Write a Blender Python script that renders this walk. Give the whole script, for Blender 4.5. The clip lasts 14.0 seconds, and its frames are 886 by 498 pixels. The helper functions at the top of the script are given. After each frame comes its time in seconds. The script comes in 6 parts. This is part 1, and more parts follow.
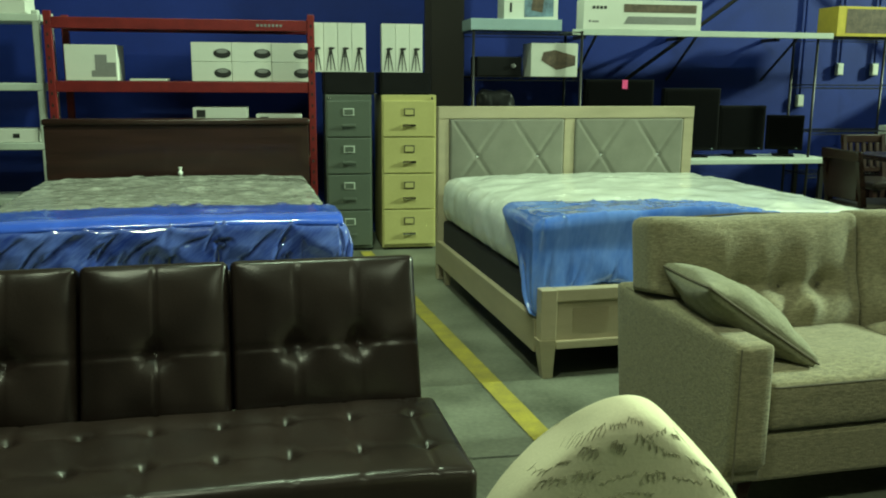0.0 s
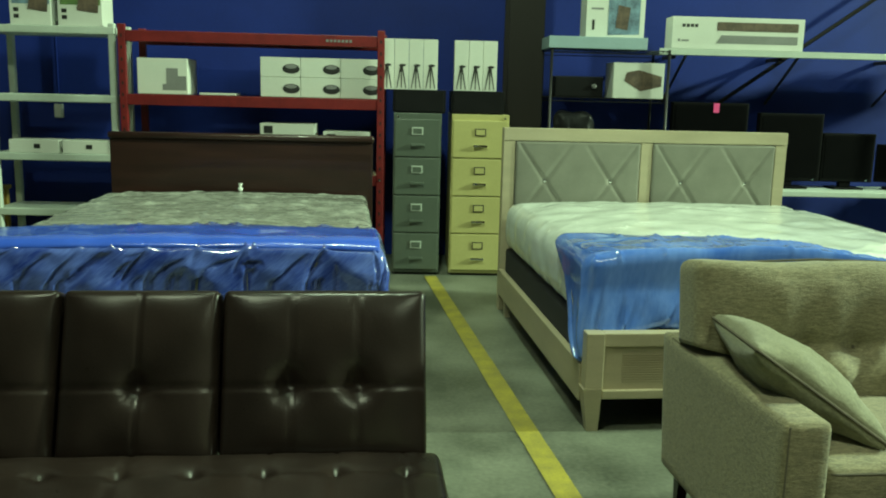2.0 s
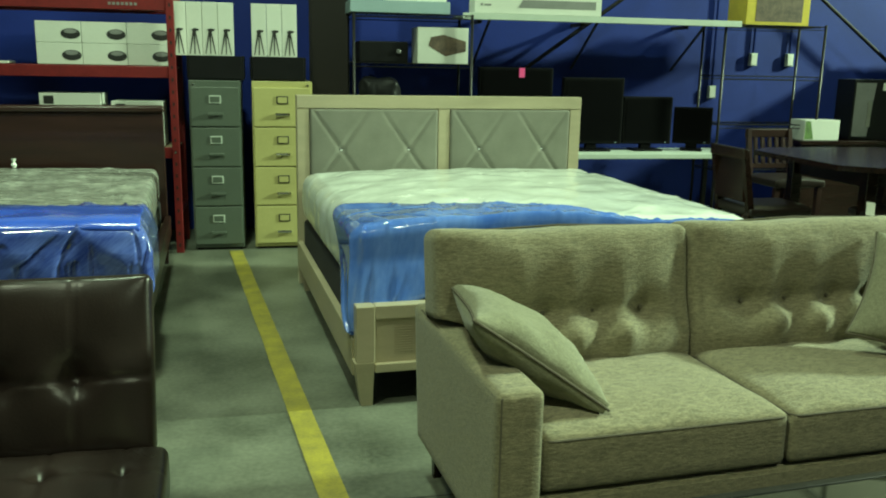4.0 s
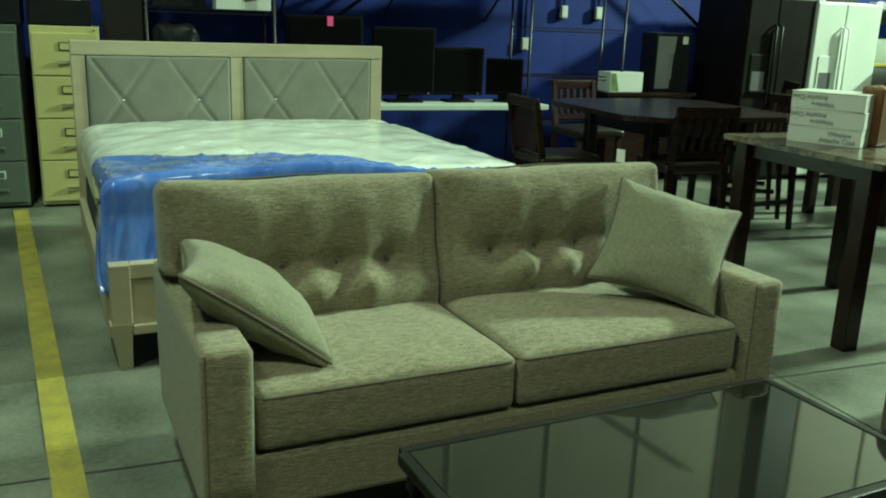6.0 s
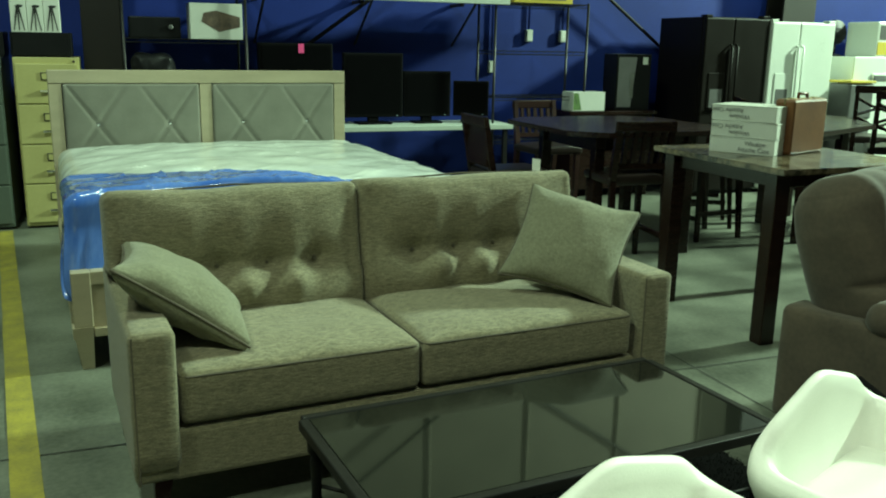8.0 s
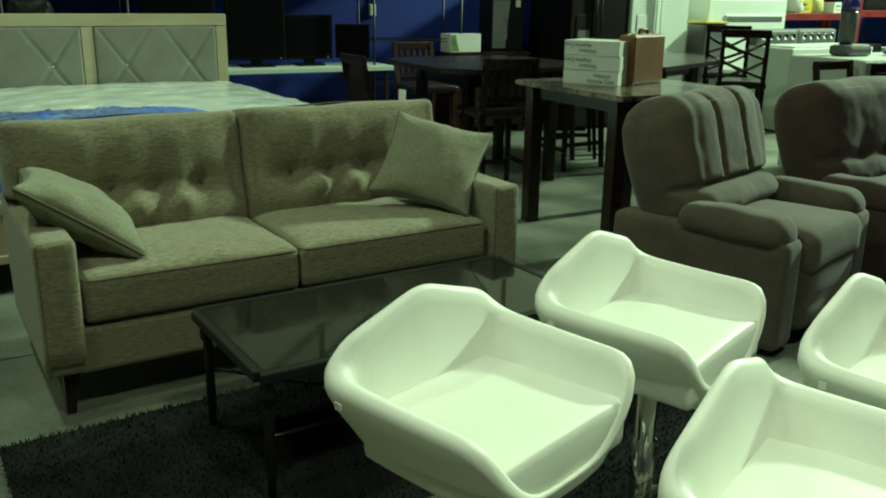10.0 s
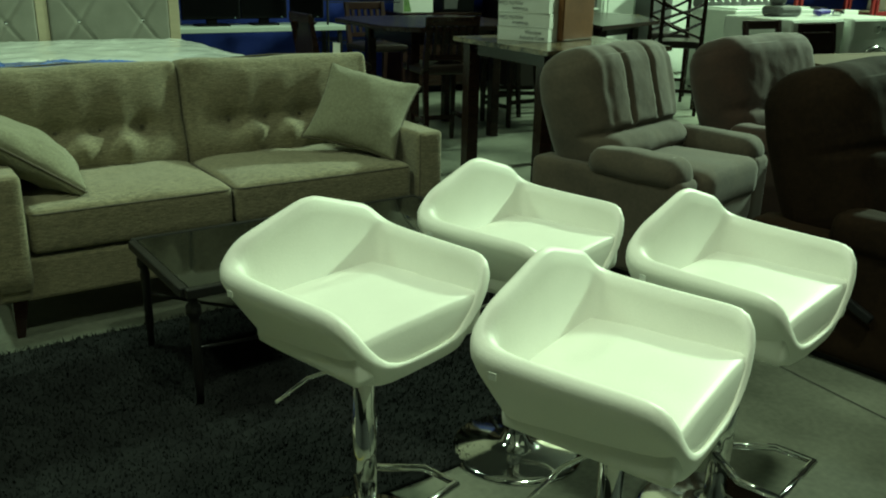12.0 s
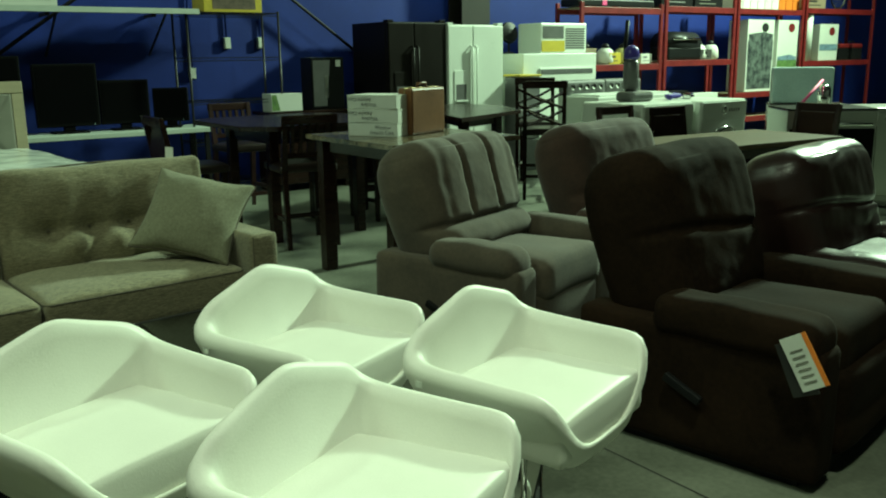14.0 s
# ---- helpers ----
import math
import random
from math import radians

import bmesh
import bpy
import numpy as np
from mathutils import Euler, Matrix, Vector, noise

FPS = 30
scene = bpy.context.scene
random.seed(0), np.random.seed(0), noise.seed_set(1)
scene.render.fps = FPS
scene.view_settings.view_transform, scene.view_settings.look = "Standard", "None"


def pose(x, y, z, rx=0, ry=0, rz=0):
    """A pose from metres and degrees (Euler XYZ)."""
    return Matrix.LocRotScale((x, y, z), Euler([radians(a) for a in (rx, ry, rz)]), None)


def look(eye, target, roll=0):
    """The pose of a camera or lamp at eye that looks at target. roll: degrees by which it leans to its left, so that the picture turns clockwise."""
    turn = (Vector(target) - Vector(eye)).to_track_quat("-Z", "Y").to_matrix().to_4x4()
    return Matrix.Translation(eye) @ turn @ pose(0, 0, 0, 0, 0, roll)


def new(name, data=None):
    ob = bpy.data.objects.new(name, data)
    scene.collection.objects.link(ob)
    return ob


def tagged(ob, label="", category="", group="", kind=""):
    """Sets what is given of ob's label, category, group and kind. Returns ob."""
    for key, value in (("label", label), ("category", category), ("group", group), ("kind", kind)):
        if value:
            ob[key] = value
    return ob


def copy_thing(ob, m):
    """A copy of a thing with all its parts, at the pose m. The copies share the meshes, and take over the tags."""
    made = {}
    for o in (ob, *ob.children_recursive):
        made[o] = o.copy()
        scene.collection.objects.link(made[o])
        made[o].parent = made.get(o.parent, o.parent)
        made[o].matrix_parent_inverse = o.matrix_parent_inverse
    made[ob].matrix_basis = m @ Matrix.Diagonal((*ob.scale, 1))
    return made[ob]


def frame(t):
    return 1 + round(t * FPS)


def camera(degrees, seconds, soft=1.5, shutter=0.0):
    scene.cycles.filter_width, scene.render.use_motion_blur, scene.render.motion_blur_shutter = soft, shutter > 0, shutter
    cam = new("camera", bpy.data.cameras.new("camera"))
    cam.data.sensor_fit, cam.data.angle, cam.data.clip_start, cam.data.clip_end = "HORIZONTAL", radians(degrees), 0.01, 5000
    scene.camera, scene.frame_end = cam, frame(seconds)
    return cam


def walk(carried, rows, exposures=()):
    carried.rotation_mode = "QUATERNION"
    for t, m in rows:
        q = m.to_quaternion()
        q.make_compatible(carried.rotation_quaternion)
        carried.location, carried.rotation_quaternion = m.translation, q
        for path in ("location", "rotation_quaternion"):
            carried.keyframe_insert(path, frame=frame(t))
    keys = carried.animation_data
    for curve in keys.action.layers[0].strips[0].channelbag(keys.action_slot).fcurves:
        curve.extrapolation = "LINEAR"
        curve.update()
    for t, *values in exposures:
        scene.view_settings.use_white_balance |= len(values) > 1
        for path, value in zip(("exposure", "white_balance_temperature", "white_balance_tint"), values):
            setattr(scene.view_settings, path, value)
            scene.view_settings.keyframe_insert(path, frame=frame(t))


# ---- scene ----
cam = camera(54.2, 14.0, soft=2.0)
PATH = [
    (0, (-0.696, -1.313, 1.467), (-0.372, 0.622, 1.078), 0.4),
    (0.5, (-0.641, -1.23, 1.465), (-0.405, 0.717, 1.07), 0.5),
    (1, (-0.512, -1.155, 1.47), (-0.423, 0.812, 1.114), 1.0),
    (1.5, (-0.413, -1.103, 1.473), (-0.365, 0.867, 1.13), 1.1),
    (2, (-0.344, -1.007, 1.468), (-0.261, 0.96, 1.118), 1.4),
    (2.5, (-0.278, -0.889, 1.477), (-0.119, 1.076, 1.142), 1.3),
    (3, (-0.208, -0.84, 1.476), (0.061, 1.113, 1.136), 0.9),
    (3.5, (-0.077, -0.866, 1.482), (0.218, 1.075, 1.104), 0.9),
    (4, (0.081, -0.925, 1.477), (0.481, 0.989, 1.059), 1.1),
    (6.5, (0.565, -0.971, 1.453), (1.284, 0.823, 0.938), 2.1),
    (7, (0.631, -1.085, 1.467), (1.325, 0.735, 1.014), 1.0),
    (9.5, (0.668, -1.749, 1.425), (1.443, 0.027, 0.931), 1.1),
    (10, (0.581, -1.848, 1.424), (1.481, -0.154, 0.861), 0.8),
    (10.5, (0.533, -1.909, 1.417), (1.49, -0.261, 0.809), 1.2),
    (11, (0.536, -1.975, 1.419), (1.499, -0.333, 0.805), 0.7),
    (11.5, (0.572, -2.095, 1.411), (1.524, -0.445, 0.8), 0.8),
    (12, (0.616, -2.235, 1.399), (1.56, -0.589, 0.764), 1.1),
    (12.5, (0.653, -2.302, 1.402), (1.65, -0.68, 0.788), 0.3),
    (13, (0.706, -2.308, 1.407), (1.757, -0.702, 0.844), -0.4),
    (13.5, (0.832, -2.289, 1.406), (1.942, -0.703, 0.9), -0.8),
    (14, (0.955, -2.307, 1.406), (2.099, -0.725, 0.971), -0.8),
]
walk(cam, [(t, look(eye, target, roll)) for t, eye, target, roll in PATH], [(0, 0.33, 6500, 15), (4, 0.38, 6500, 14), (6.5, 0.10, 6000, 17), (7, 0.10, 6000, 17), (9.5, -0.03, 6100, 17), (10.2, -0.40, 6250, 11), (11, -0.40, 6250, 10), (14, -0.45, 6200, 11)])

# ---- light: high-bay lamps under a dark roof ----
def lamp(name, at, aim, size, watts, colour):
    data = bpy.data.lights.new(name, "AREA")
    data.shape, data.size, data.energy, data.color = "DISK", size, watts, colour
    ob = new(name, data)
    ob.matrix_world = look(at, aim)
    return ob


GREENISH = (0.69, 1.0, 0.62)
WARM = (0.80, 1.0, 0.64)
lamp("bay_lamp_key", (15.5, 3.0, 6.7), (0.5, 2.2, 0.3), 0.9, 3300, GREENISH)
lamp("bay_lamp_beds", (-0.5, 2.6, 6.2), (-0.3, 3.6, 0), 0.5, 165, GREENISH)
lamp("bay_lamp_stools", (1.9, -2.2, 5.2), (1.9, -2.0, 0), 0.5, 70, WARM).data.spread = radians(105)
lamp("bay_lamp_entry", (-1.9, -0.6, 6.2), (-0.9, 1.0, 0), 0.5, 100, WARM)
lamp("bay_lamp_far", (8.6, 2.8, 6.0), (7.8, 6.5, 1.0), 0.5, 125, GREENISH)
world = bpy.data.worlds.new("world")
world.use_nodes = True
world.node_tree.nodes["Background"].inputs[0].default_value = (0.55, 0.75, 0.6, 1)
world.node_tree.nodes["Background"].inputs[1].default_value = 0.03
scene.world = world
scene.view_settings.exposure = 0.0


# ---- materials ----
def material(name, colour, rough=0.6, metal=0.0, second=None, scale=6.0, fine=60.0, vary=0.15, bump=0.05, stretch=(1, 1, 1),
             coat=0.0, per_object=0.0, fine_mix=0.35, rough_vary=0.1, sheen=0.0, transmission=0.0, specular=None, span=(0.3, 0.7)):
    """A principled surface with broad blotches and fine grain, in colour, gloss and relief."""
    m = bpy.data.materials.new(name)
    m.use_nodes = True
    nodes, links = m.node_tree.nodes, m.node_tree.links
    b = nodes["Principled BSDF"]
    coords, mapping = nodes.new("ShaderNodeTexCoord"), nodes.new("ShaderNodeMapping")
    mapping.inputs["Scale"].default_value = stretch
    links.new(coords.outputs["Object"], mapping.inputs["Vector"])
    broad, grain = nodes.new("ShaderNodeTexNoise"), nodes.new("ShaderNodeTexNoise")
    for n, s, d in ((broad, scale, 5), (grain, fine, 3)):
        n.inputs["Scale"].default_value, n.inputs["Detail"].default_value = s, d
        links.new(mapping.outputs[0], n.inputs["Vector"])
    mixed = nodes.new("ShaderNodeMix")
    mixed.inputs[0].default_value = fine_mix
    links.new(broad.outputs[0], mixed.inputs[2])
    links.new(grain.outputs[0], mixed.inputs[3])
    ramp = nodes.new("ShaderNodeValToRGB")
    dark = [c * (1 - vary) for c in colour] if second is None else second
    light = [min(1, c * (1 + vary)) for c in colour]
    ramp.color_ramp.elements[0].position, ramp.color_ramp.elements[1].position = span
    ramp.color_ramp.elements[0].color, ramp.color_ramp.elements[1].color = (*dark, 1), (*light, 1)
    links.new(mixed.outputs[0], ramp.inputs[0])
    out = ramp.outputs[0]
    if per_object:
        info, hsv, math_node = nodes.new("ShaderNodeObjectInfo"), nodes.new("ShaderNodeHueSaturation"), nodes.new("ShaderNodeMapRange")
        math_node.inputs[3].default_value, math_node.inputs[4].default_value = 1 - per_object, 1 + per_object
        links.new(info.outputs["Random"], math_node.inputs[0])
        links.new(math_node.outputs[0], hsv.inputs["Value"])
        links.new(out, hsv.inputs["Color"])
        out = hsv.outputs[0]
    links.new(out, b.inputs["Base Color"])
    gloss = nodes.new("ShaderNodeMapRange")
    gloss.inputs[3].default_value, gloss.inputs[4].default_value = max(0.02, rough - rough_vary), min(1, rough + rough_vary)
    links.new(mixed.outputs[0], gloss.inputs[0])
    links.new(gloss.outputs[0], b.inputs["Roughness"])
    b.inputs["Metallic"].default_value = metal
    b.inputs["Coat Weight"].default_value = coat
    b.inputs["Sheen Weight"].default_value = sheen
    b.inputs["Transmission Weight"].default_value = transmission
    if specular is not None:
        b.inputs["Specular IOR Level"].default_value = specular
    if bump:
        relief = nodes.new("ShaderNodeBump")
        relief.inputs["Strength"].default_value, relief.inputs["Distance"].default_value = min(1, bump * 4), 0.01
        links.new(mixed.outputs[0], relief.inputs["Height"])
        links.new(relief.outputs[0], b.inputs["Normal"])
    return m


def concrete():
    m = material("concrete", (0.176, 0.186, 0.146), 0.5, 0, (0.058, 0.064, 0.048), 1.7, 45, 0.2, 0.02, rough_vary=0.18, fine_mix=0.22, span=(0.36, 0.64))
    return m


M = dict(
    floor=concrete(),
    line=material("yellow_paint", (0.40, 0.33, 0.04), 0.55, 0, (0.20, 0.175, 0.05), 9, 90, 0.1, 0.03),
    joint=material("joint_dirt", (0.05, 0.05, 0.045), 0.9),
    wall=material("blue_wall_paint", (0.009, 0.026, 0.215), 0.6, 0, (0.0065, 0.020, 0.175), 2.5, 70, 0.1, 0.03, specular=0.3),
    grey_wall=material("grey_wall_paint", (0.10, 0.10, 0.10), 0.8, scale=2),
    insulation=material("insulation_facing", (0.36, 0.33, 0.25), 0.7, scale=2, bump=0.08),
    roof=material("roof_sheet", (0.05, 0.05, 0.05), 0.8, scale=2),
    steel=material("dark_primer_steel", (0.014, 0.010, 0.009), 0.6, scale=4),
    black=material("black_plastic", (0.009, 0.009, 0.010), 0.45, scale=12, specular=0.2),
    black_metal=material("black_metal", (0.014, 0.013, 0.013), 0.42, 0.3, scale=12),
    screen=material("screen_glass", (0.002, 0.002, 0.0025), 0.5, bump=0, rough_vary=0.05, specular=0.05),
    tv_black=material("television_plastic", (0.004, 0.004, 0.0045), 0.5, bump=0, specular=0.08),
    red=material("red_rack_paint", (0.20, 0.013, 0.013), 0.45, 0, (0.12, 0.008, 0.010), 7, 60, 0.2, 0.03),
    white_plastic=material("white_plastic", (0.52, 0.58, 0.52), 0.5, scale=5, vary=0.08),
    board=material("chipboard", (0.26, 0.20, 0.13), 0.8, fine=120),
    carton=material("white_carton", (0.66, 0.68, 0.62), 0.6, 0, None, 4, 80, 0.06, 0.01, per_object=0.06),
    ink=material("black_ink", (0.02, 0.02, 0.02), 0.5),
    ink_grey=material("grey_ink", (0.22, 0.22, 0.22), 0.6),
    ink_brown=material("faded_brown_ink", (0.30, 0.27, 0.19), 0.8),
    photo=material("brown_photo", (0.16, 0.11, 0.08), 0.5, 0, (0.05, 0.04, 0.035), 14, 60, 0.2, 0),
    photo_blue=material("blue_photo", (0.20, 0.32, 0.42), 0.45, 0, (0.06, 0.07, 0.1), 12, 60, 0.3, 0),
    photo_grey=material("grey_photo", (0.11, 0.13, 0.12), 0.5, 0, (0.02, 0.025, 0.03), 9, 60, 0.3, 0, span=(0.42, 0.58)),
    photo_green=material("green_photo", (0.14, 0.25, 0.07), 0.5, 0, (0.04, 0.07, 0.03), 16, 60, 0.3, 0),
    teal=material("pale_blue_plastic", (0.32, 0.43, 0.47), 0.35, scale=5, vary=0.08),
    grey_steel=material("grey_green_enamel", (0.10, 0.125, 0.10), 0.42, 0, (0.085, 0.105, 0.085), 3, 70, 0.08, 0.01),
    cream_steel=material("yellow_cream_enamel", (0.52, 0.48, 0.20), 0.42, 0, (0.46, 0.42, 0.17), 3, 70, 0.06, 0.01),
    tote=material("pale_grey_blue_plastic", (0.33, 0.42, 0.43), 0.35, 0, (0.26, 0.34, 0.35), 5, 60, 0.1, 0.01),
    chrome=material("chrome", (0.75, 0.75, 0.74), 0.08, 1.0, bump=0, rough_vary=0.04, vary=0.05),
    brass=material("dull_brass", (0.30, 0.25, 0.12), 0.35, 0.9),
    pink=material("pink_sticker", (0.95, 0.08, 0.30), 0.6, bump=0),
    champagne=material("champagne_lacquer", (0.50, 0.43, 0.30), 0.42, 0.2, (0.42, 0.36, 0.25), 3, 90, 0.1, 0.02, (1, 1, 4)),
    silver_leather=material("silver_grey_leather", (0.23, 0.225, 0.19), 0.40, 0.1, (0.19, 0.185, 0.155), 8, 160, 0.08, 0.04),
    crystal=material("crystal_button", (0.9, 0.9, 0.9), 0.05, 0.9, bump=0),
    mattress=material("plastic_wrapped_mattress", (0.80, 0.84, 0.80), 0.24, 0, (0.70, 0.745, 0.70), 5, 24, 0.08, 0.10, coat=0.5, rough_vary=0.12),
    grey_wrap=material("grey_wrapped_mattress", (0.37, 0.38, 0.345), 0.26, 0, (0.19, 0.20, 0.18), 7, 26, 0.2, 0.16, (1, 2.5, 1), coat=0.4, rough_vary=0.12),
    # pale streaks over navy paint the light that folds catch into the colour
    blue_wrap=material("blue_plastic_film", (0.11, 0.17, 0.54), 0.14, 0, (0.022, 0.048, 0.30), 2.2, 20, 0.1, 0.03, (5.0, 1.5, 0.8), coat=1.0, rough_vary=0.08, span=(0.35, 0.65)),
    blue_band=material("bright_blue_plastic_film", (0.050, 0.13, 0.72), 0.2, 0, (0.035, 0.10, 0.60), 3, 20, 0.1, 0.08, coat=0.6, rough_vary=0.08),
    # its paler stripes are fold highlights put into the base colour
    blue_clear=material("thin_blue_plastic_film", (0.15, 0.28, 0.74), 0.14, 0, (0.06, 0.16, 0.62), 1.8, 14, 0.1, 0.10, (3, 2, 1), coat=1.0, rough_vary=0.08, span=(0.35, 0.7)),
    dark_fabric=material("dark_box_spring_cloth", (0.02, 0.02, 0.022), 0.9, fine=150),
    espresso=material("espresso_wood", (0.018, 0.0075, 0.0055), 0.24, 0, (0.010, 0.0045, 0.0035), 3, 50, 0.2, 0.01, (1, 8, 8), specular=0.3),
    mahogany=material("dark_mahogany", (0.034, 0.012, 0.009), 0.32, 0, (0.017, 0.007, 0.006), 2, 40, 0.2, 0.02, (1, 8, 8), coat=0.25),
    oak=material("yellow_oak", (0.40, 0.28, 0.07), 0.5, 0, (0.28, 0.19, 0.05), 3, 40, 0.2, 0.03, (1, 1, 8)),
    light_wood=material("brown_tabletop_wood", (0.075, 0.046, 0.024), 0.5, 0, (0.042, 0.027, 0.016), 3, 40, 0.2, 0.02, (1, 8, 1), specular=0.2),
    marble=material("brown_marble_laminate", (0.13, 0.10, 0.06), 0.22, 0, (0.022, 0.017, 0.011), 9, 34, 0.5, 0, coat=0.1, specular=0.35, span=(0.40, 0.62)),
    leather=material("dark_brown_bonded_leather", (0.021, 0.0135, 0.0115), 0.29, 0, (0.013, 0.0088, 0.0078), 5, 140, 0.2, 0.03, rough_vary=0.05, specular=0.32),
    red_leather=material("oxblood_leather", (0.024, 0.010, 0.009), 0.36, 0, (0.013, 0.006, 0.005), 5, 120, 0.2, 0.05, coat=0.1),
    tweed=material("grey_beige_tweed", (0.258, 0.226, 0.140), 0.95, 0, (0.122, 0.107, 0.064), 70, 220, 0.12, 0.12, (0.5, 1, 2.2), fine_mix=0.5, sheen=0.2, span=(0.36, 0.64)),
    pillow_cloth=material("grey_beige_pillow_cloth", (0.205, 0.198, 0.128), 0.95, 0, (0.142, 0.138, 0.088), 80, 240, 0.12, 0.08, fine_mix=0.5, sheen=0.2, span=(0.36, 0.64)),
    piping=material("tweed_piping", (0.11, 0.095, 0.068), 0.95, fine=150),
    grey_suede=material("taupe_microsuede", (0.084, 0.063, 0.043), 0.92, 0, (0.046, 0.034, 0.024), 5, 60, 0.2, 0.04, sheen=0.2),
    brown_suede=material("brown_microsuede", (0.060, 0.029, 0.020), 0.92, 0, (0.030, 0.0155, 0.011), 5, 60, 0.2, 0.04, sheen=0.2),
    dark_suede=material("dark_brown_microsuede", (0.020, 0.0108, 0.0062), 0.95, 0, (0.0060, 0.0034, 0.0020), 3, 60, 0.2, 0.05, specular=0.08),
    white_leather=material("white_leatherette", (0.75, 0.75, 0.68), 0.5, 0, (0.71, 0.71, 0.64), 6, 220, 0.03, 0.03),
    shag=material("black_shag", (0.014, 0.015, 0.015), 1.0, 0, (0.006, 0.006, 0.0065), 5, 120, 0.3, 0.05, specular=0.05),
    cream_cloth=material("cream_printed_cloth", (0.62, 0.58, 0.42), 0.9, fine=150, vary=0.06),
    glass_top=material("smoked_glass", (0.010, 0.011, 0.009), 0.04, bump=0, rough_vary=0.02, specular=0.5),
    white_enamel=material("white_enamel", (0.70, 0.74, 0.68), 0.3, 0, None, 3, 50, 0.04, 0.005),
    dark_fridge=material("black_enamel", (0.009, 0.007, 0.006), 0.4, scale=4, specular=0.15),
    tan_leather=material("tan_briefcase_leather", (0.20, 0.085, 0.03), 0.45, 0, (0.13, 0.05, 0.018), 5, 100, 0.2, 0.04),
    yellow=material("yellow_plastic", (0.55, 0.42, 0.04), 0.5),
    orange=material("orange_print", (0.75, 0.20, 0.02), 0.5, bump=0),
    purple=material("purple_plastic", (0.06, 0.04, 0.30), 0.3, scale=8),
    grey_plastic=material("grey_plastic", (0.12, 0.12, 0.12), 0.4, scale=8),
    stainless=material("stainless_steel", (0.42, 0.42, 0.40), 0.3, 0.9, scale=3, vary=0.1),
)


# ---- building helpers ----
def thing(name, label, category, at=(0, 0, 0), rz=0.0, group="", kind="", size=(1, 1, 1)):
    ob = new(name)
    ob.empty_display_size = 0.05
    ob.matrix_world = pose(*at, 0, 0, rz) @ Matrix.Diagonal((*size, 1))
    return tagged(ob, label, category, group, kind)


def link_mesh(name, me, mat, parent=None, label="", smooth=False, m=None):
    if smooth:
        me.polygons.foreach_set("use_smooth", [True] * len(me.polygons))
    me.materials.append(mat)
    ob = new(name, me)
    if parent is not None:
        ob.parent = parent
    if m is not None:
        ob.matrix_basis = m
    return tagged(ob, label)


def part(name, bm, mat, parent=None, label="", smooth=False, m=None):
    me = bpy.data.meshes.new(name)
    bm.to_mesh(me)
    bm.free()
    return link_mesh(name, me, mat, parent, label, smooth, m)


def box(x0, x1, y0, y1, z0, z1, bevel=0.004, bm=None, m=None):
    """A box with eased edges; added to bm where one is given."""
    own = bmesh.new()
    made = bmesh.ops.create_cube(own, size=1.0)
    size, mid = Vector((x1 - x0, y1 - y0, z1 - z0)), Vector(((x0 + x1) / 2, (y0 + y1) / 2, (z0 + z1) / 2))
    for v in made["verts"]:
        v.co = Vector(a * b for a, b in zip(v.co, size)) + mid
    if bevel:
        bmesh.ops.bevel(own, geom=own.edges[:], offset=min(bevel, min(size) * 0.4), segments=2, profile=0.5, affect="EDGES")
    if m is not None:
        own.transform(m)
    if bm is None:
        return own
    return merge(bm, own)


def merge(bm, other):
    me = bpy.data.meshes.new("scrap")
    other.to_mesh(me)
    other.free()
    bm.from_mesh(me)
    bpy.data.meshes.remove(me)
    return bm


def tube(points, radius, sides=10, bm=None, radii=None):
    """A round bar along points."""
    bm = bm or bmesh.new()
    pts = [Vector(p) for p in points]
    rings = []
    for i, p in enumerate(pts):
        way = (pts[min(i + 1, len(pts) - 1)] - pts[max(i - 1, 0)]).normalized()
        side = way.orthogonal().normalized() if i == 0 else (side - way * side.dot(way)).normalized()
        up = way.cross(side)
        r = radii[i] if radii else radius
        rings.append([bm.verts.new(p + r * (math.cos(a) * side + math.sin(a) * up)) for a in (2 * math.pi * k / sides for k in range(sides))])
    for a, b in zip(rings, rings[1:]):
        for k in range(sides):
            bm.faces.new((a[k], a[(k + 1) % sides], b[(k + 1) % sides], b[k]))
    bm.faces.new(rings[0][::-1])
    bm.faces.new(rings[-1])
    return bm


def turned(profile, sides=24, bm=None, at=(0, 0, 0)):
    """A lathe-turned solid from (radius, height) pairs."""
    bm = bm or bmesh.new()
    rings = [[bm.verts.new((at[0] + r * math.cos(2 * math.pi * k / sides), at[1] + r * math.sin(2 * math.pi * k / sides), at[2] + z)) for k in range(sides)] for r, z in profile]
    for a, b in zip(rings, rings[1:]):
        for k in range(sides):
            bm.faces.new((a[k], a[(k + 1) % sides], b[(k + 1) % sides], b[k]))
    bm.faces.new(rings[0][::-1])
    bm.faces.new(rings[-1])
    return bm


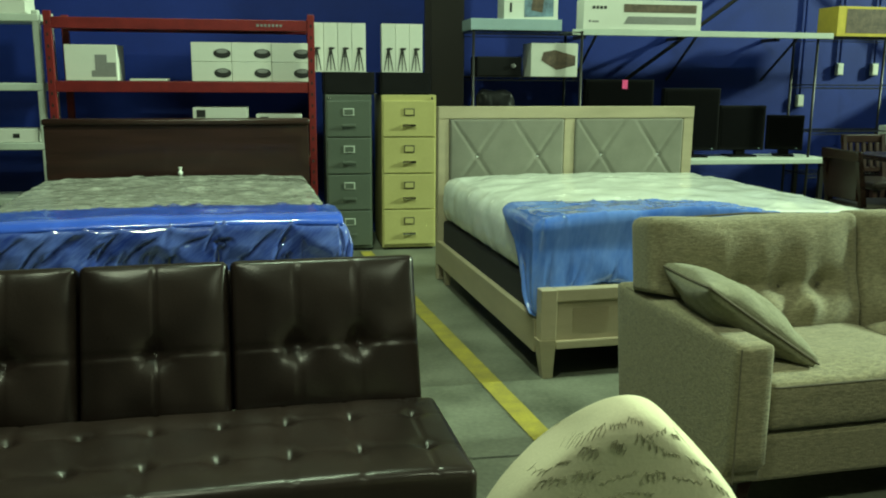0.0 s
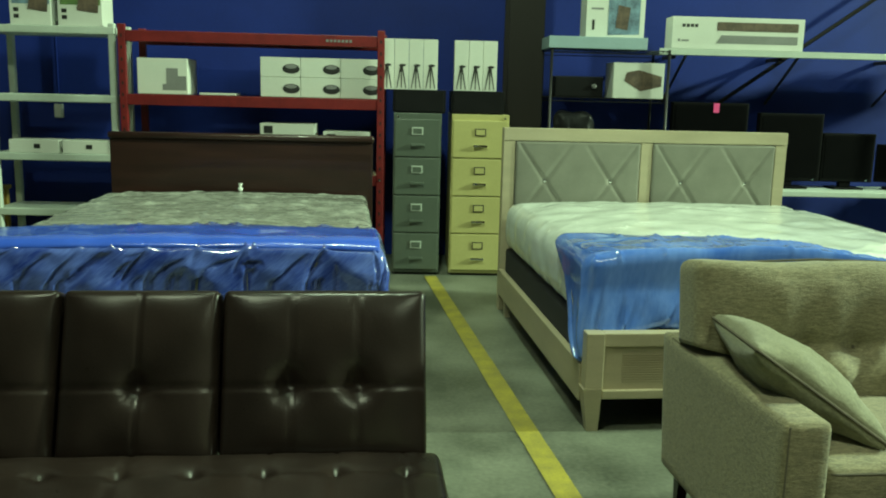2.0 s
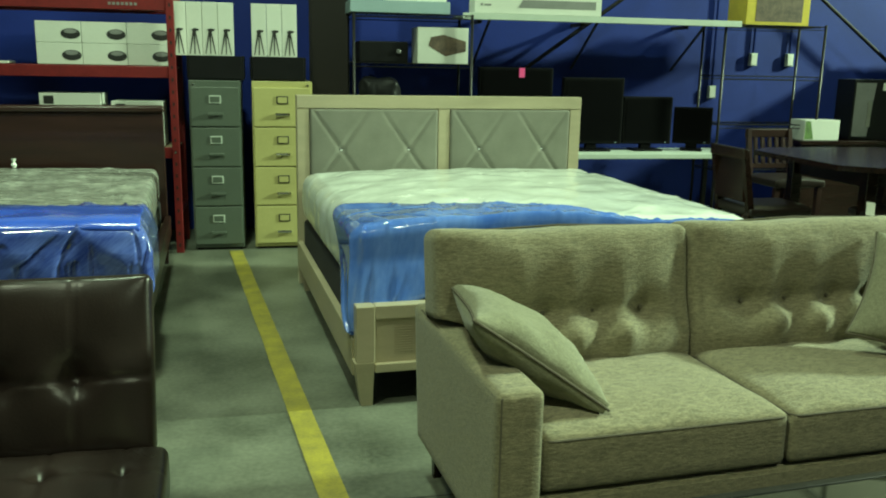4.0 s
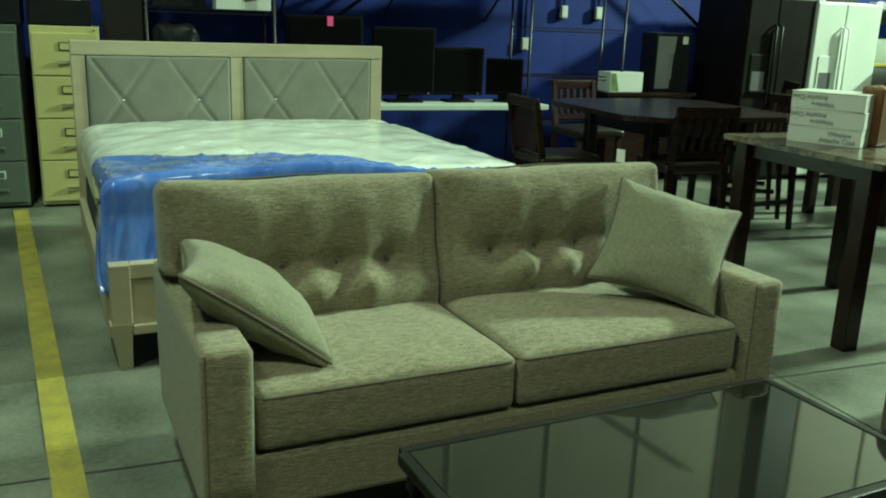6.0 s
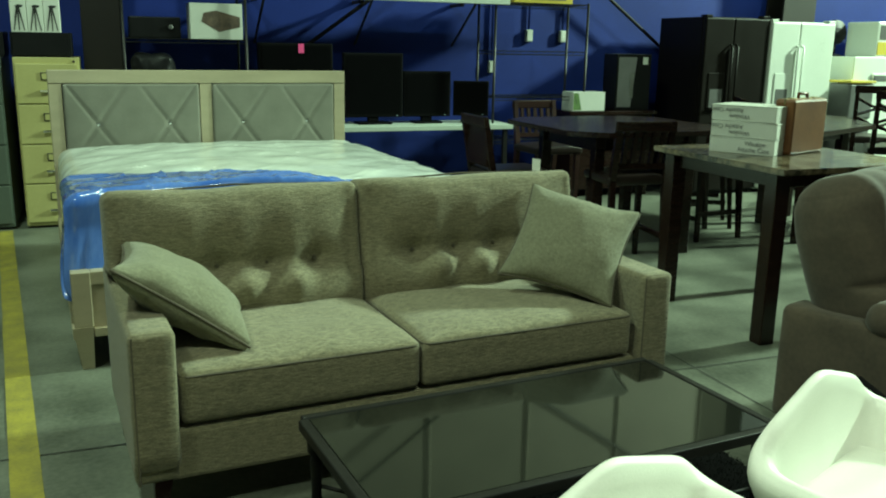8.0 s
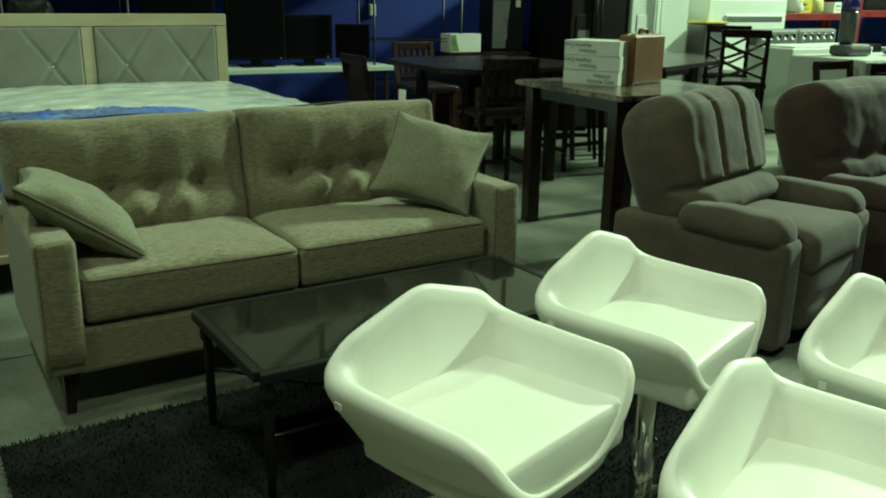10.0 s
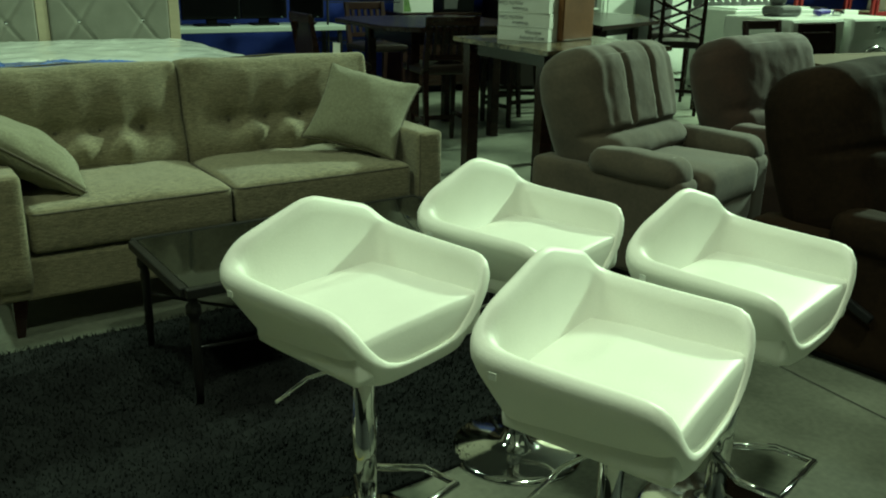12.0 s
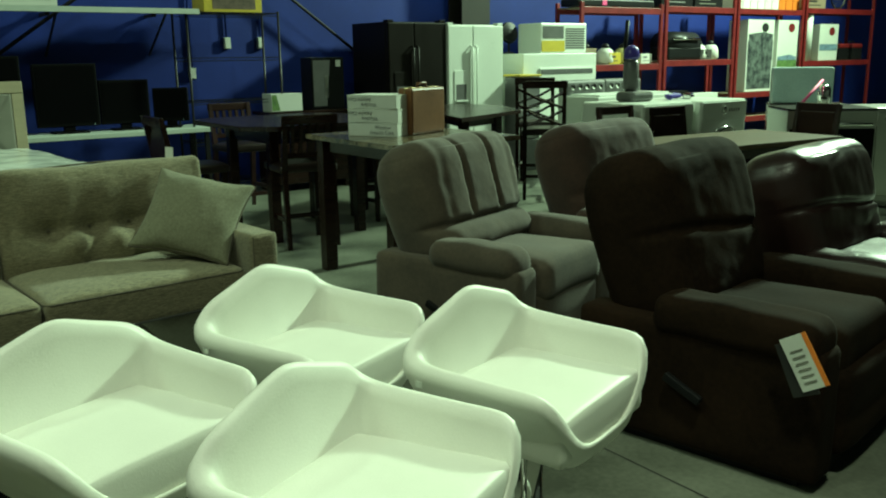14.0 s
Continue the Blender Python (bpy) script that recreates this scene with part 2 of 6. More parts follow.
def leg(x, y, z0, z1, a0, a1, bm=None, dx=0.0, dy=0.0):
    """A square leg, tapered from a1 at the top to a0 at the floor, its foot set off by dx, dy."""
    bm = bm or bmesh.new()
    low = [bm.verts.new((x + dx + sx * a0 / 2, y + dy + sy * a0 / 2, z0)) for sx, sy in ((-1, -1), (1, -1), (1, 1), (-1, 1))]
    top = [bm.verts.new((x + sx * a1 / 2, y + sy * a1 / 2, z1)) for sx, sy in ((-1, -1), (1, -1), (1, 1), (-1, 1))]
    for k in range(4):
        bm.faces.new((low[k], low[(k + 1) % 4], top[(k + 1) % 4], top[k]))
    bm.faces.new(low[::-1])
    bm.faces.new(top)
    return bm


def soft(hx, hy, hz, r, n, shape=None):
    """A stuffed box, half sizes hx, hy, hz, edge radius r, n cells along x, y, z; shape(x, y, z) moves arrays of points."""
    index, pts, faces = {}, [], []

    def vert(key, p):
        if key not in index:
            index[key] = len(pts)
            pts.append(p)
        return index[key]

    for axis in range(3):
        u, v = (axis + 1) % 3, (axis + 2) % 3
        for side in (0, n[axis]):
            for i in range(n[u]):
                for j in range(n[v]):
                    quad = []
                    for di, dj in ((0, 0), (1, 0), (1, 1), (0, 1)):
                        k = [0, 0, 0]
                        k[axis], k[u], k[v] = side, i + di, j + dj
                        quad.append(vert(tuple(k), [2 * k[a] / n[a] - 1 for a in range(3)]))
                    faces.append(quad if side else quad[::-1])
    h, p = np.array([hx, hy, hz]), np.array(pts)
    # cells gather near the edges, so that the roll is round
    p = np.sign(p) * (1 - (1 - np.abs(p)) ** 1.35) * h
    inner = np.clip(p, -(h - r), h - r)
    off = p - inner
    length = np.linalg.norm(off, axis=1, keepdims=True)
    big = np.abs(off).max(axis=1, keepdims=True)
    p = inner + off / np.maximum(length, 1e-9) * big
    if shape:
        p = np.stack(shape(p[:, 0], p[:, 1], p[:, 2]), 1)
    me = bpy.data.meshes.new("soft")
    me.from_pydata(p.tolist(), [], faces)
    return me


def dent(x, y, spots, depth, size):
    out = np.zeros_like(x)
    for sx, sy in spots:
        out += depth * np.exp(-np.sqrt((x - sx) ** 2 + (y - sy) ** 2 + 1e-6) / size)
    return out


def crater(x, y, spots, depth, size):
    out = np.zeros_like(x)
    for sx, sy in spots:
        out += depth * np.exp(-((x - sx) ** 2 + (y - sy) ** 2) / size ** 2)
    return out


def crease(x, where, depth, width):
    out = np.zeros_like(x)
    for w in where:
        out += depth * np.exp(-((x - w) / width) ** 2)
    return out


def ripple(x, y, z, scale, amount, seed=0):
    return np.array([amount * noise.noise(Vector((a * scale + seed, b * scale, c * scale))) for a, b, c in zip(x, y, z)])


def folds(x, y, spots, count, height, reach, seed=0, width=0.006):
    """Thin straight wrinkles that run out from each spot."""
    rng = random.Random(seed)
    out = np.zeros_like(x)
    for sx, sy in spots:
        for _ in range(count):
            a, length, h = rng.uniform(0, 6.283), reach * rng.uniform(0.5, 1.2), height * rng.uniform(0.4, 1)
            dx, dy = math.cos(a), math.sin(a)
            t = np.clip((x - sx) * dx + (y - sy) * dy, 0, length)
            away = np.hypot(x - sx - t * dx, y - sy - t * dy)
            out = np.maximum(out, h * np.exp(-(away / width) ** 2) * (1 - t / length))
    return out


def film_folds(x, y, half_x, half_y, count, height, slope, seed=0, width=0.012):
    """Long sharp ridges of stretched plastic film, mostly along one slope."""
    rng = random.Random(seed)
    out = np.zeros_like(x)
    for _ in range(count):
        sx, sy = rng.uniform(-half_x, half_x), rng.uniform(-half_y, half_y)
        a = slope + rng.gauss(0, 0.35)
        length, h, w = rng.uniform(0.08, 0.35), height * rng.uniform(0.3, 1), width * rng.uniform(0.5, 1.3)
        dx, dy = math.cos(a), math.sin(a)
        t = np.clip((x - sx) * dx + (y - sy) * dy, -length / 2, length / 2)
        away = np.hypot(x - sx - t * dx, y - sy - t * dy)
        out = np.maximum(out, h * np.exp(-(away / w) ** 2) * (1 - (2 * t / length) ** 2))
    return out


def turn_about_y(p, degrees):
    """Points as a part turned by so much about y holds them, so that its streaks of painted glint run aslant."""
    x, y, z = p
    c, s = math.cos(math.radians(degrees)), math.sin(math.radians(degrees))
    return c * x - s * z, y, s * x + c * z


def cushion_edge(hx, hy, z, r=0.004):
    """Piping round a cushion's rim at height z."""
    c = 0.03
    loop = []
    for cx, cy, a0 in ((hx - c, hy - c, 0), (-hx + c, hy - c, 90), (-hx + c, -hy + c, 180), (hx - c, -hy + c, 270)):
        loop += [(cx + c * math.cos(radians(a0 + k * 22.5)), cy + c * math.sin(radians(a0 + k * 22.5)), z) for k in range(5)]
    return tube(loop + [loop[0]], r, 6)


def bars(parent, mat, rows, m, name="print"):
    """Printed bars: (x0, x1, z0, z1) on the plane y = 0 of m."""
    bm = bmesh.new()
    for x0, x1, z0, z1 in rows:
        bm.faces.new([bm.verts.new(v) for v in ((x0, 0, z0), (x1, 0, z0), (x1, 0, z1), (x0, 0, z1))])
    return part(name, bm, mat, parent, m=m)


def blob(parent, mat, outline, m, name="picture"):
    """A flat printed shape on the plane y = 0 of m, from (x, z) corners."""
    bm = bmesh.new()
    bm.faces.new([bm.verts.new((x, 0, z)) for x, z in outline])
    return part(name, bm, mat, parent, m=m)


def oval(cx, cz, rx, rz, n=20):
    return [(cx + rx * math.cos(2 * math.pi * k / n), cz + rz * math.sin(2 * math.pi * k / n)) for k in range(n)]


def lettering(text, size, mat, parent, m):
    curve = bpy.data.curves.new("lettering", "FONT")
    curve.body, curve.size, curve.extrude = text, size, 0.0003
    ob = new("lettering", curve)
    curve.materials.append(mat)
    ob.parent, ob.matrix_basis = parent, m
    return ob


def carton(label, x0, x1, y0, y1, z0, z1, mat, category="box", group="", name="carton", rz=0.0):
    """A closed cardboard box with a taped lid seam, standing at its middle."""
    hx, hy = (x1 - x0) / 2, (y1 - y0) / 2
    root = thing(name, label, category, ((x0 + x1) / 2, (y0 + y1) / 2, z0), rz, group)
    part("carton_body", box(-hx, hx, -hy, hy, 0, z1 - z0, 0.003), mat, root)
    part("lid_seam", box(-hx * 0.98, hx * 0.98, -0.003, 0.003, z1 - z0, z1 - z0 + 0.001, 0), M["ink_grey"], root)
    return root, hx, hy, z1 - z0


def front(hy, lift=0.0015):
    return pose(0, -hy - lift, 0)


# ---- the hall ----
WALL_Y = 6.92
tagged(part("floor", box(-10, 26, -10, 7.3, -0.2, 0, 0), M["floor"]), "grey stained concrete warehouse floor", "floor", kind="structure")
tagged(part("wall_north", box(-10, 26, WALL_Y, 7.3, 0, 7, 0), M["wall"]), "painted deep blue warehouse wall", "wall", kind="structure")
insulation = tagged(part("wall_insulation", box(-10, 26, WALL_Y - 0.06, WALL_Y - 0.003, 2.5, 7, 0), M["insulation"]), "pale faced insulation above the blue wall paint", "wall", kind="structure")
for k in range(30):
    part("insulation_seam", tube([(-9.5 + 1.2 * k, WALL_Y - 0.06, 2.5), (-9.5 + 1.2 * k, WALL_Y - 0.06, 7)], 0.025, 6), M["insulation"], insulation)
tagged(part("wall_south", box(-10, 26, -10.3, -10, -0.2, 7, 0), M["grey_wall"]), "plain dark grey hall wall", "wall", kind="structure")
tagged(part("wall_west", box(-10.3, -10, -10.3, 7.3, -0.2, 7, 0), M["grey_wall"]), "plain dark grey hall wall", "wall", kind="structure")
tagged(part("wall_east", box(26, 26.3, -10.3, 7.3, -0.2, 7, 0), M["grey_wall"]), "plain dark grey hall wall", "wall", kind="structure")
tagged(part("ceiling", box(-10.3, 26.3, -10.3, 7.3, 7, 7.2, 0), M["roof"]), "dark sheet metal roof", "ceiling", kind="structure")


def floor_strip(name, a, b, width, mat, label, lift=0.004):
    a, b = Vector((*a, 0)), Vector((*b, 0))
    way = (b - a).normalized()
    side = Vector((-way.y, way.x, 0)) * width / 2
    n = 60
    bm = bmesh.new()
    rows = []
    for i in range(n + 1):
        p = a.lerp(b, i / n)
        w = [1 + 0.05 * noise.noise(Vector((p.x * 5, p.y * 5, s))) for s in (0, 9)]
        rows.append([bm.verts.new(p + side * w[0] + Vector((0, 0, lift))), bm.verts.new(p - side * w[1] + Vector((0, 0, lift)))])
    for r, s in zip(rows, rows[1:]):
        bm.faces.new((r[0], r[1], s[1], s[0]))
    return tagged(part(name, bm, mat), label, "floor marking", kind="structure")


floor_strip("floor_line_1", (-0.152, 5.95), (0.736, -2.3), 0.10, M["line"], "worn yellow painted aisle line on concrete")
floor_strip("floor_line_2", (-3.5, 5.05), (-3.25, 6.4), 0.098, M["line"], "worn yellow painted aisle line on concrete")
floor_strip("floor_joint_1", (-10, 1.83), (26, 1.7), 0.008, M["joint"], "dirty saw-cut joint in the concrete", 0.003)
floor_strip("floor_joint_2", (3.05, -10), (3.2, 6.9), 0.008, M["joint"], "dirty saw-cut joint in the concrete", 0.002)


def steel_column(x, y0, y1, width):
    bm = box(x - width / 2, x + width / 2, y0, y0 + 0.02, 0, 7, 0.002)
    box(x - width / 2, x + width / 2, y1 - 0.02, y1, 0, 7, 0.002, bm)
    box(x - 0.01, x + 0.01, y0 + 0.02, y1 - 0.02, 0, 7, 0, bm)
    return tagged(part("steel_column", bm, M["steel"]), "dark primed steel column against the blue wall", "column", kind="structure")


steel_column(0.64, 6.5, 6.91, 0.30)
steel_column(7.98, 6.62, 6.91, 0.45)


def brace(a, b):
    return tagged(part("brace_rod", tube([a, b], 0.018, 10), M["steel"], smooth=True), "thin steel cross-brace rod along the wall", "brace", kind="structure")


brace((6.9, 6.80, 4.61), (2.0, 6.80, 1.15))
brace((2.0, 6.76, 4.55), (6.9, 6.76, 1.03))


def conduit(x, z_box):
    root = thing("wall_outlet", "small white outlet box with a thin conduit on the blue wall", "outlet", (x, WALL_Y, z_box), 0, "wall outlets")
    part("outlet_box", box(-0.035, 0.035, -0.045, -0.001, -0.06, 0.06, 0.004), M["white_plastic"], root)
    part("outlet_cover", box(-0.028, 0.028, -0.05, -0.046, -0.05, 0.05, 0.001), M["carton"], root)
    part("conduit", tube([(0, -0.02, 0.06), (0, -0.02, 3.0)], 0.011, 8), M["wall"], root, smooth=True)


conduit(4.75, 1.575)
conduit(5.14, 1.575)
conduit(4.34, 1.26)
conduit(-3.45, 1.25)


# ---- beds ----
def queen_bed_dark():
    root = thing("dark_wood_bed", "dark mahogany bed with a tall polished headboard", "bed", (-1.575, 5.55, 0), 3.0)
    w = 0.96
    bm = box(-w, w, -0.05, 0.0, 0.25, 1.10, 0.006)
    part("headboard", bm, M["mahogany"], root)
    part("top_rail", box(-w - 0.01, w + 0.01, -0.075, 0.015, 1.10, 1.15, 0.018), M["mahogany"], root, "polished rounded top rail", True)
    for s in (-1, 1):
        part("headboard_post", leg(s * (w - 0.04), -0.02, 0, 0.25, 0.06, 0.08), M["mahogany"], root)
        part("side_rail", box(s * w - 0.02, s * w + 0.02, -2.46, -0.05, 0.22, 0.36, 0.005), M["mahogany"], root)
        part("bed_foot", leg(s * (w - 0.05), -2.43, 0, 0.22, 0.05, 0.07), M["mahogany"], root)
    part("foot_rail", box(-w, w, -2.50, -2.46, 0.22, 0.34, 0.005), M["mahogany"], root)
    part("slat_board", box(-w + 0.03, w - 0.03, -2.45, -0.06, 0.28, 0.31, 0), M["board"], root)

    spring = thing("box_spring", "box spring under the grey wrapped mattress", "box spring", (-1.59, 5.55, 0.31), 3.8)
    part("box_spring_body", box(-0.93, 0.93, -2.44, -0.10, 0, 0.17, 0.02), M["dark_fabric"], spring)

    matt = thing("mattress", "mattress in wrinkled clear plastic with a blue foot end", "mattress", (-1.60, 5.55, 0.48), 4.2)

    def top(x, y, z):
        up = z > 0
        z = z + np.where(up, 0.02 * (1 - (x / 0.95) ** 2), 0)
        z = z + np.where(up, ripple(x, y * 3, z * 0, 7, 0.006) + film_folds(x, y, 0.92, 1.12, 190, 0.014, 0.3, 9, 0.011), 0)
        return x, y - 1.35, z + 0.12
    link_mesh("mattress_body", soft(0.94, 1.15, 0.12, 0.05, (130, 140, 4), top), M["grey_wrap"], matt, smooth=True)

    def film(x, y, z):
        pull = np.clip((0.11 - z) / 0.1, 0, 1)
        fold = ripple(x + 1.3 * z, y * 0.3, z * 0.35 - 0.3 * x, 6, 0.020, 4) + film_folds(x, z - y, 0.97, 0.45, 150, 0.034, 0.80, 4, 0.010)
        zz = z + np.where(z > 0, 0.016 * (1 - (x / 0.97) ** 2), 0) + fold * np.where(z > 0, 0.5, 1)
        zz = np.where(z < -0.05, zz - 0.08 - 0.05 * ripple(x, y, z * 0, 3, 1.0, 8), zz)
        out = 1 + 0.03 * pull
        return x * out, (y - 2.20) - 0.02 * pull + fold * pull * 1.2, zz + 0.125
    # turned so that the glints painted in the film's colour run diagonally
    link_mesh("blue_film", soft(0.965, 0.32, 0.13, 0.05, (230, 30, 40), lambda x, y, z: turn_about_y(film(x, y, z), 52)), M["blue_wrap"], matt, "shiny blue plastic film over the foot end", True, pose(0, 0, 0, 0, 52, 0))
    link_mesh("blue_band", soft(0.945, 0.20, 0.012, 0.01, (60, 14, 2), lambda x, y, z: (x, y - 2.31, z + 0.273 - 0.035 * np.clip((-y - 0.115) / 0.085, 0, 1) ** 2 + 0.016 * (1 - (x / 0.97) ** 2) + ripple(x, y, z * 0, 6, 0.006, 4))), M["blue_band"], matt, "smooth blue plastic film band", True)
    part("plastic_knot", turned([(0.012, 0), (0.02, 0.02), (0.008, 0.035), (0.018, 0.06)], 8, at=(0.02, -0.22, 0.262)), M["mattress"], matt)


queen_bed_dark()


BED, BED_SIZE = (1.297, 4.955, 0), (1.016, 0.98, 1.01)


def champagne_bed():
    root = thing("champagne_bed", "champagne lacquered bed with tufted silver headboard panels", "bed", BED, 4.0, size=BED_SIZE)
    w = 0.99
    for x0, x1 in ((-w, -w + 0.08), (-0.045, 0.035), (w - 0.08, w)):
        part("headboard_stile", box(x0, x1, -0.035, 0.035, 0 if abs(x0) > 0.1 else 0.3, 1.165, 0.004), M["champagne"], root)
    part("headboard_rail", box(-w, w, -0.04, 0.04, 1.165, 1.25, 0.005), M["champagne"], root)
    part("lower_rail", box(-w + 0.081, w - 0.081, -0.03, 0.03, 0.3, 0.45, 0.004), M["champagne"], root)
    part("headboard_back", box(-w + 0.081, w - 0.081, 0.012, 0.03, 0.45, 1.164, 0.0), M["steel"], root)
    for x0, x1 in ((-w + 0.085, -0.05), (0.04, w - 0.085)):
        cx, hw = (x0 + x1) / 2, (x1 - x0) / 2
        spots = [(-hw * 0.53, 0.088), (hw * 0.53, 0.088)]

        def tuft(x, y, z, hw=hw, spots=spots):
            f = z > -1
            d = np.zeros_like(x)
            for sx, sz in spots:
                for ex in (-1, 1):
                    for ez, run in ((0.27, 0.19), (-0.44, 0.31)):
                        # a crease from the button out to the rim
                        dx, dz = ex * run, ez
                        length = math.hypot(dx, dz)
                        t = np.clip(((x - sx) * dx + (z - sz) * dz) / length ** 2, 0, 1)
                        away = np.hypot(x - sx - t * dx, z - sz - t * dz)
                        d = np.maximum(d, 0.010 * np.exp(-(away / 0.010) ** 2) * (1 - 0.6 * t))
            d = np.maximum(d, 0.022 * np.exp(-(np.hypot(x - spots[0][0], z - spots[0][1]) / 0.02) ** 2))
            d = np.maximum(d, 0.022 * np.exp(-(np.hypot(x - spots[1][0], z - spots[1][1]) / 0.02) ** 2))
            swell = 0.012 * (1 - (x / hw) ** 2) * (1 - (z / 0.36) ** 2)
            return x, np.where(y < 0, y - swell + d, y), z
        panel = link_mesh("tufted_panel", soft(hw, 0.03, 0.352, 0.014, (72, 4, 64), tuft), M["silver_leather"], root, "tufted silver-grey leatherette panel", True, pose(cx, -0.014, 0.81))
        for sx, sz in spots:
            part("crystal_button", turned([(0.004, 0), (0.013, 0.003), (0.009, 0.008), (0.002, 0.010)], 8), M["crystal"], panel, "clear crystal button", m=pose(sx, -0.022, sz, 90))
    # side rails, footboard, legs
    for s in (-1, 1):
        part("side_rail", box(s * w - 0.018 - 0.012 * s, s * w + 0.018 - 0.012 * s, -2.23, -0.035, 0.12, 0.29, 0.004), M["champagne"], root)
        part("rail_foot", leg(s * (w - 0.03), -0.22, 0, 0.12, 0.035, 0.05), M["champagne"], root)
        part("bed_leg", leg(s * (w - 0.035), -2.27, 0, 0.2, 0.05, 0.085, dx=-0.012 * s), M["champagne"], root)
        part("corner_post", box(s * w - (0.08 if s > 0 else 0), s * w + (0.08 if s < 0 else 0), -2.31, -2.235, 0.2, 0.45, 0.004), M["champagne"], root)
    part("footboard_top", box(-w + 0.081, w - 0.081, -2.305, -2.24, 0.39, 0.45, 0.004), M["champagne"], root)
    part("footboard_bottom", box(-w + 0.081, w - 0.081, -2.305, -2.24, 0.15, 0.19, 0.004), M["champagne"], root)
    part("footboard_panel", box(-w + 0.081, w - 0.081, -2.285, -2.25, 0.19, 0.39, 0.0), M["champagne"], root, "recessed textured panel")
    for k in range(12):
        part("panel_rib", box(-w + 0.17, -w + 0.36, -2.289, -2.286, 0.225 + k * 0.011, 0.229 + k * 0.011, 0), M["champagne"], root)

    spring = thing("box_spring", "black box spring inside the champagne bed frame", "box spring", BED, 4.0, size=BED_SIZE)
    part("box_spring_body", box(-0.955, 0.955, -2.2, -0.05, 0.20, 0.44, 0.02), M["dark_fabric"], spring)

    matt = thing("mattress", "white mattress wrapped in clear plastic", "mattress", (BED[0], BED[1], 0.444), 4.0, size=BED_SIZE)

    def wrap(x, y, z):
        up = z > 0
        zz = z + np.where(up, 0.065 * (1 - (x / 0.98) ** 4) * (1 - 0.6 * np.abs(y / 1.03) ** 3), 0)
        zz = zz + np.where(up, ripple(x, y, z * 0, 5, 0.012) + film_folds(x, y, 0.95, 1.0, 120, 0.006, 0.9, 6, 0.012), 0)
        bulge = 1 + 0.02 * (1 - (z / 0.15) ** 2) + ripple(x, y, z, 8, 0.008, 5)
        return x * bulge + 0.06 * np.clip(x, 0, 1), y - 1.11, zz + 0.15
    link_mesh("mattress_body", soft(0.955, 1.04, 0.15, 0.07, (110, 120, 8), wrap), M["mattress"], matt, smooth=True)

    def film(x, y, z):
        fold = ripple(x * 0.8 + z, y, z * 0.5, 6, 0.020, 11) + film_folds(np.where(x < -0.93, x - y, x), z - y, 1.0, 0.45, 80, 0.022, 1.2, 12)
        up = z > 0
        zz = z + np.where(up, 0.05 * (1 - (x / 0.98) ** 2) * 0.7, 0) + fold * 0.6
        low = np.clip(-z / 0.14, 0, 1)
        # its edge runs aslant over the top and down to a hanging corner
        draw = np.minimum(0.065 + 0.385 * (x + 0.98), 0.62) + np.where(x < -0.9, 0.58 * np.clip((0.12 - z) / 0.27, 0, 1), 0)
        y = y - np.clip((y + 0.345) / 0.69, 0, 1) * np.minimum(draw, 0.63)
        zz = zz - 0.05 * np.clip((x - 0.05) / 0.35, 0, 1) * up - low * 0.05 * (x < -0.9) * (y < -0.2)
        zz = zz - low * (0.06 + 0.05 * (np.abs(x) > 0.8) + ripple(x, y * 0, z * 0, 4, 0.06, 2))
        return x * (1.0 + 0.035 * low) + fold * low, y - 1.86 - 0.05 * low + fold * low, zz + 0.186
    # a slight turn keeps the film's painted highlight streaks nearly upright
    link_mesh("blue_film", soft(0.995, 0.345, 0.155, 0.06, (190, 44, 30), lambda x, y, z: turn_about_y(film(x, y, z), 12)), M["blue_clear"], matt, "shiny blue plastic film over the foot end", True, pose(0, 0, 0, 0, 12, 0))


champagne_bed()


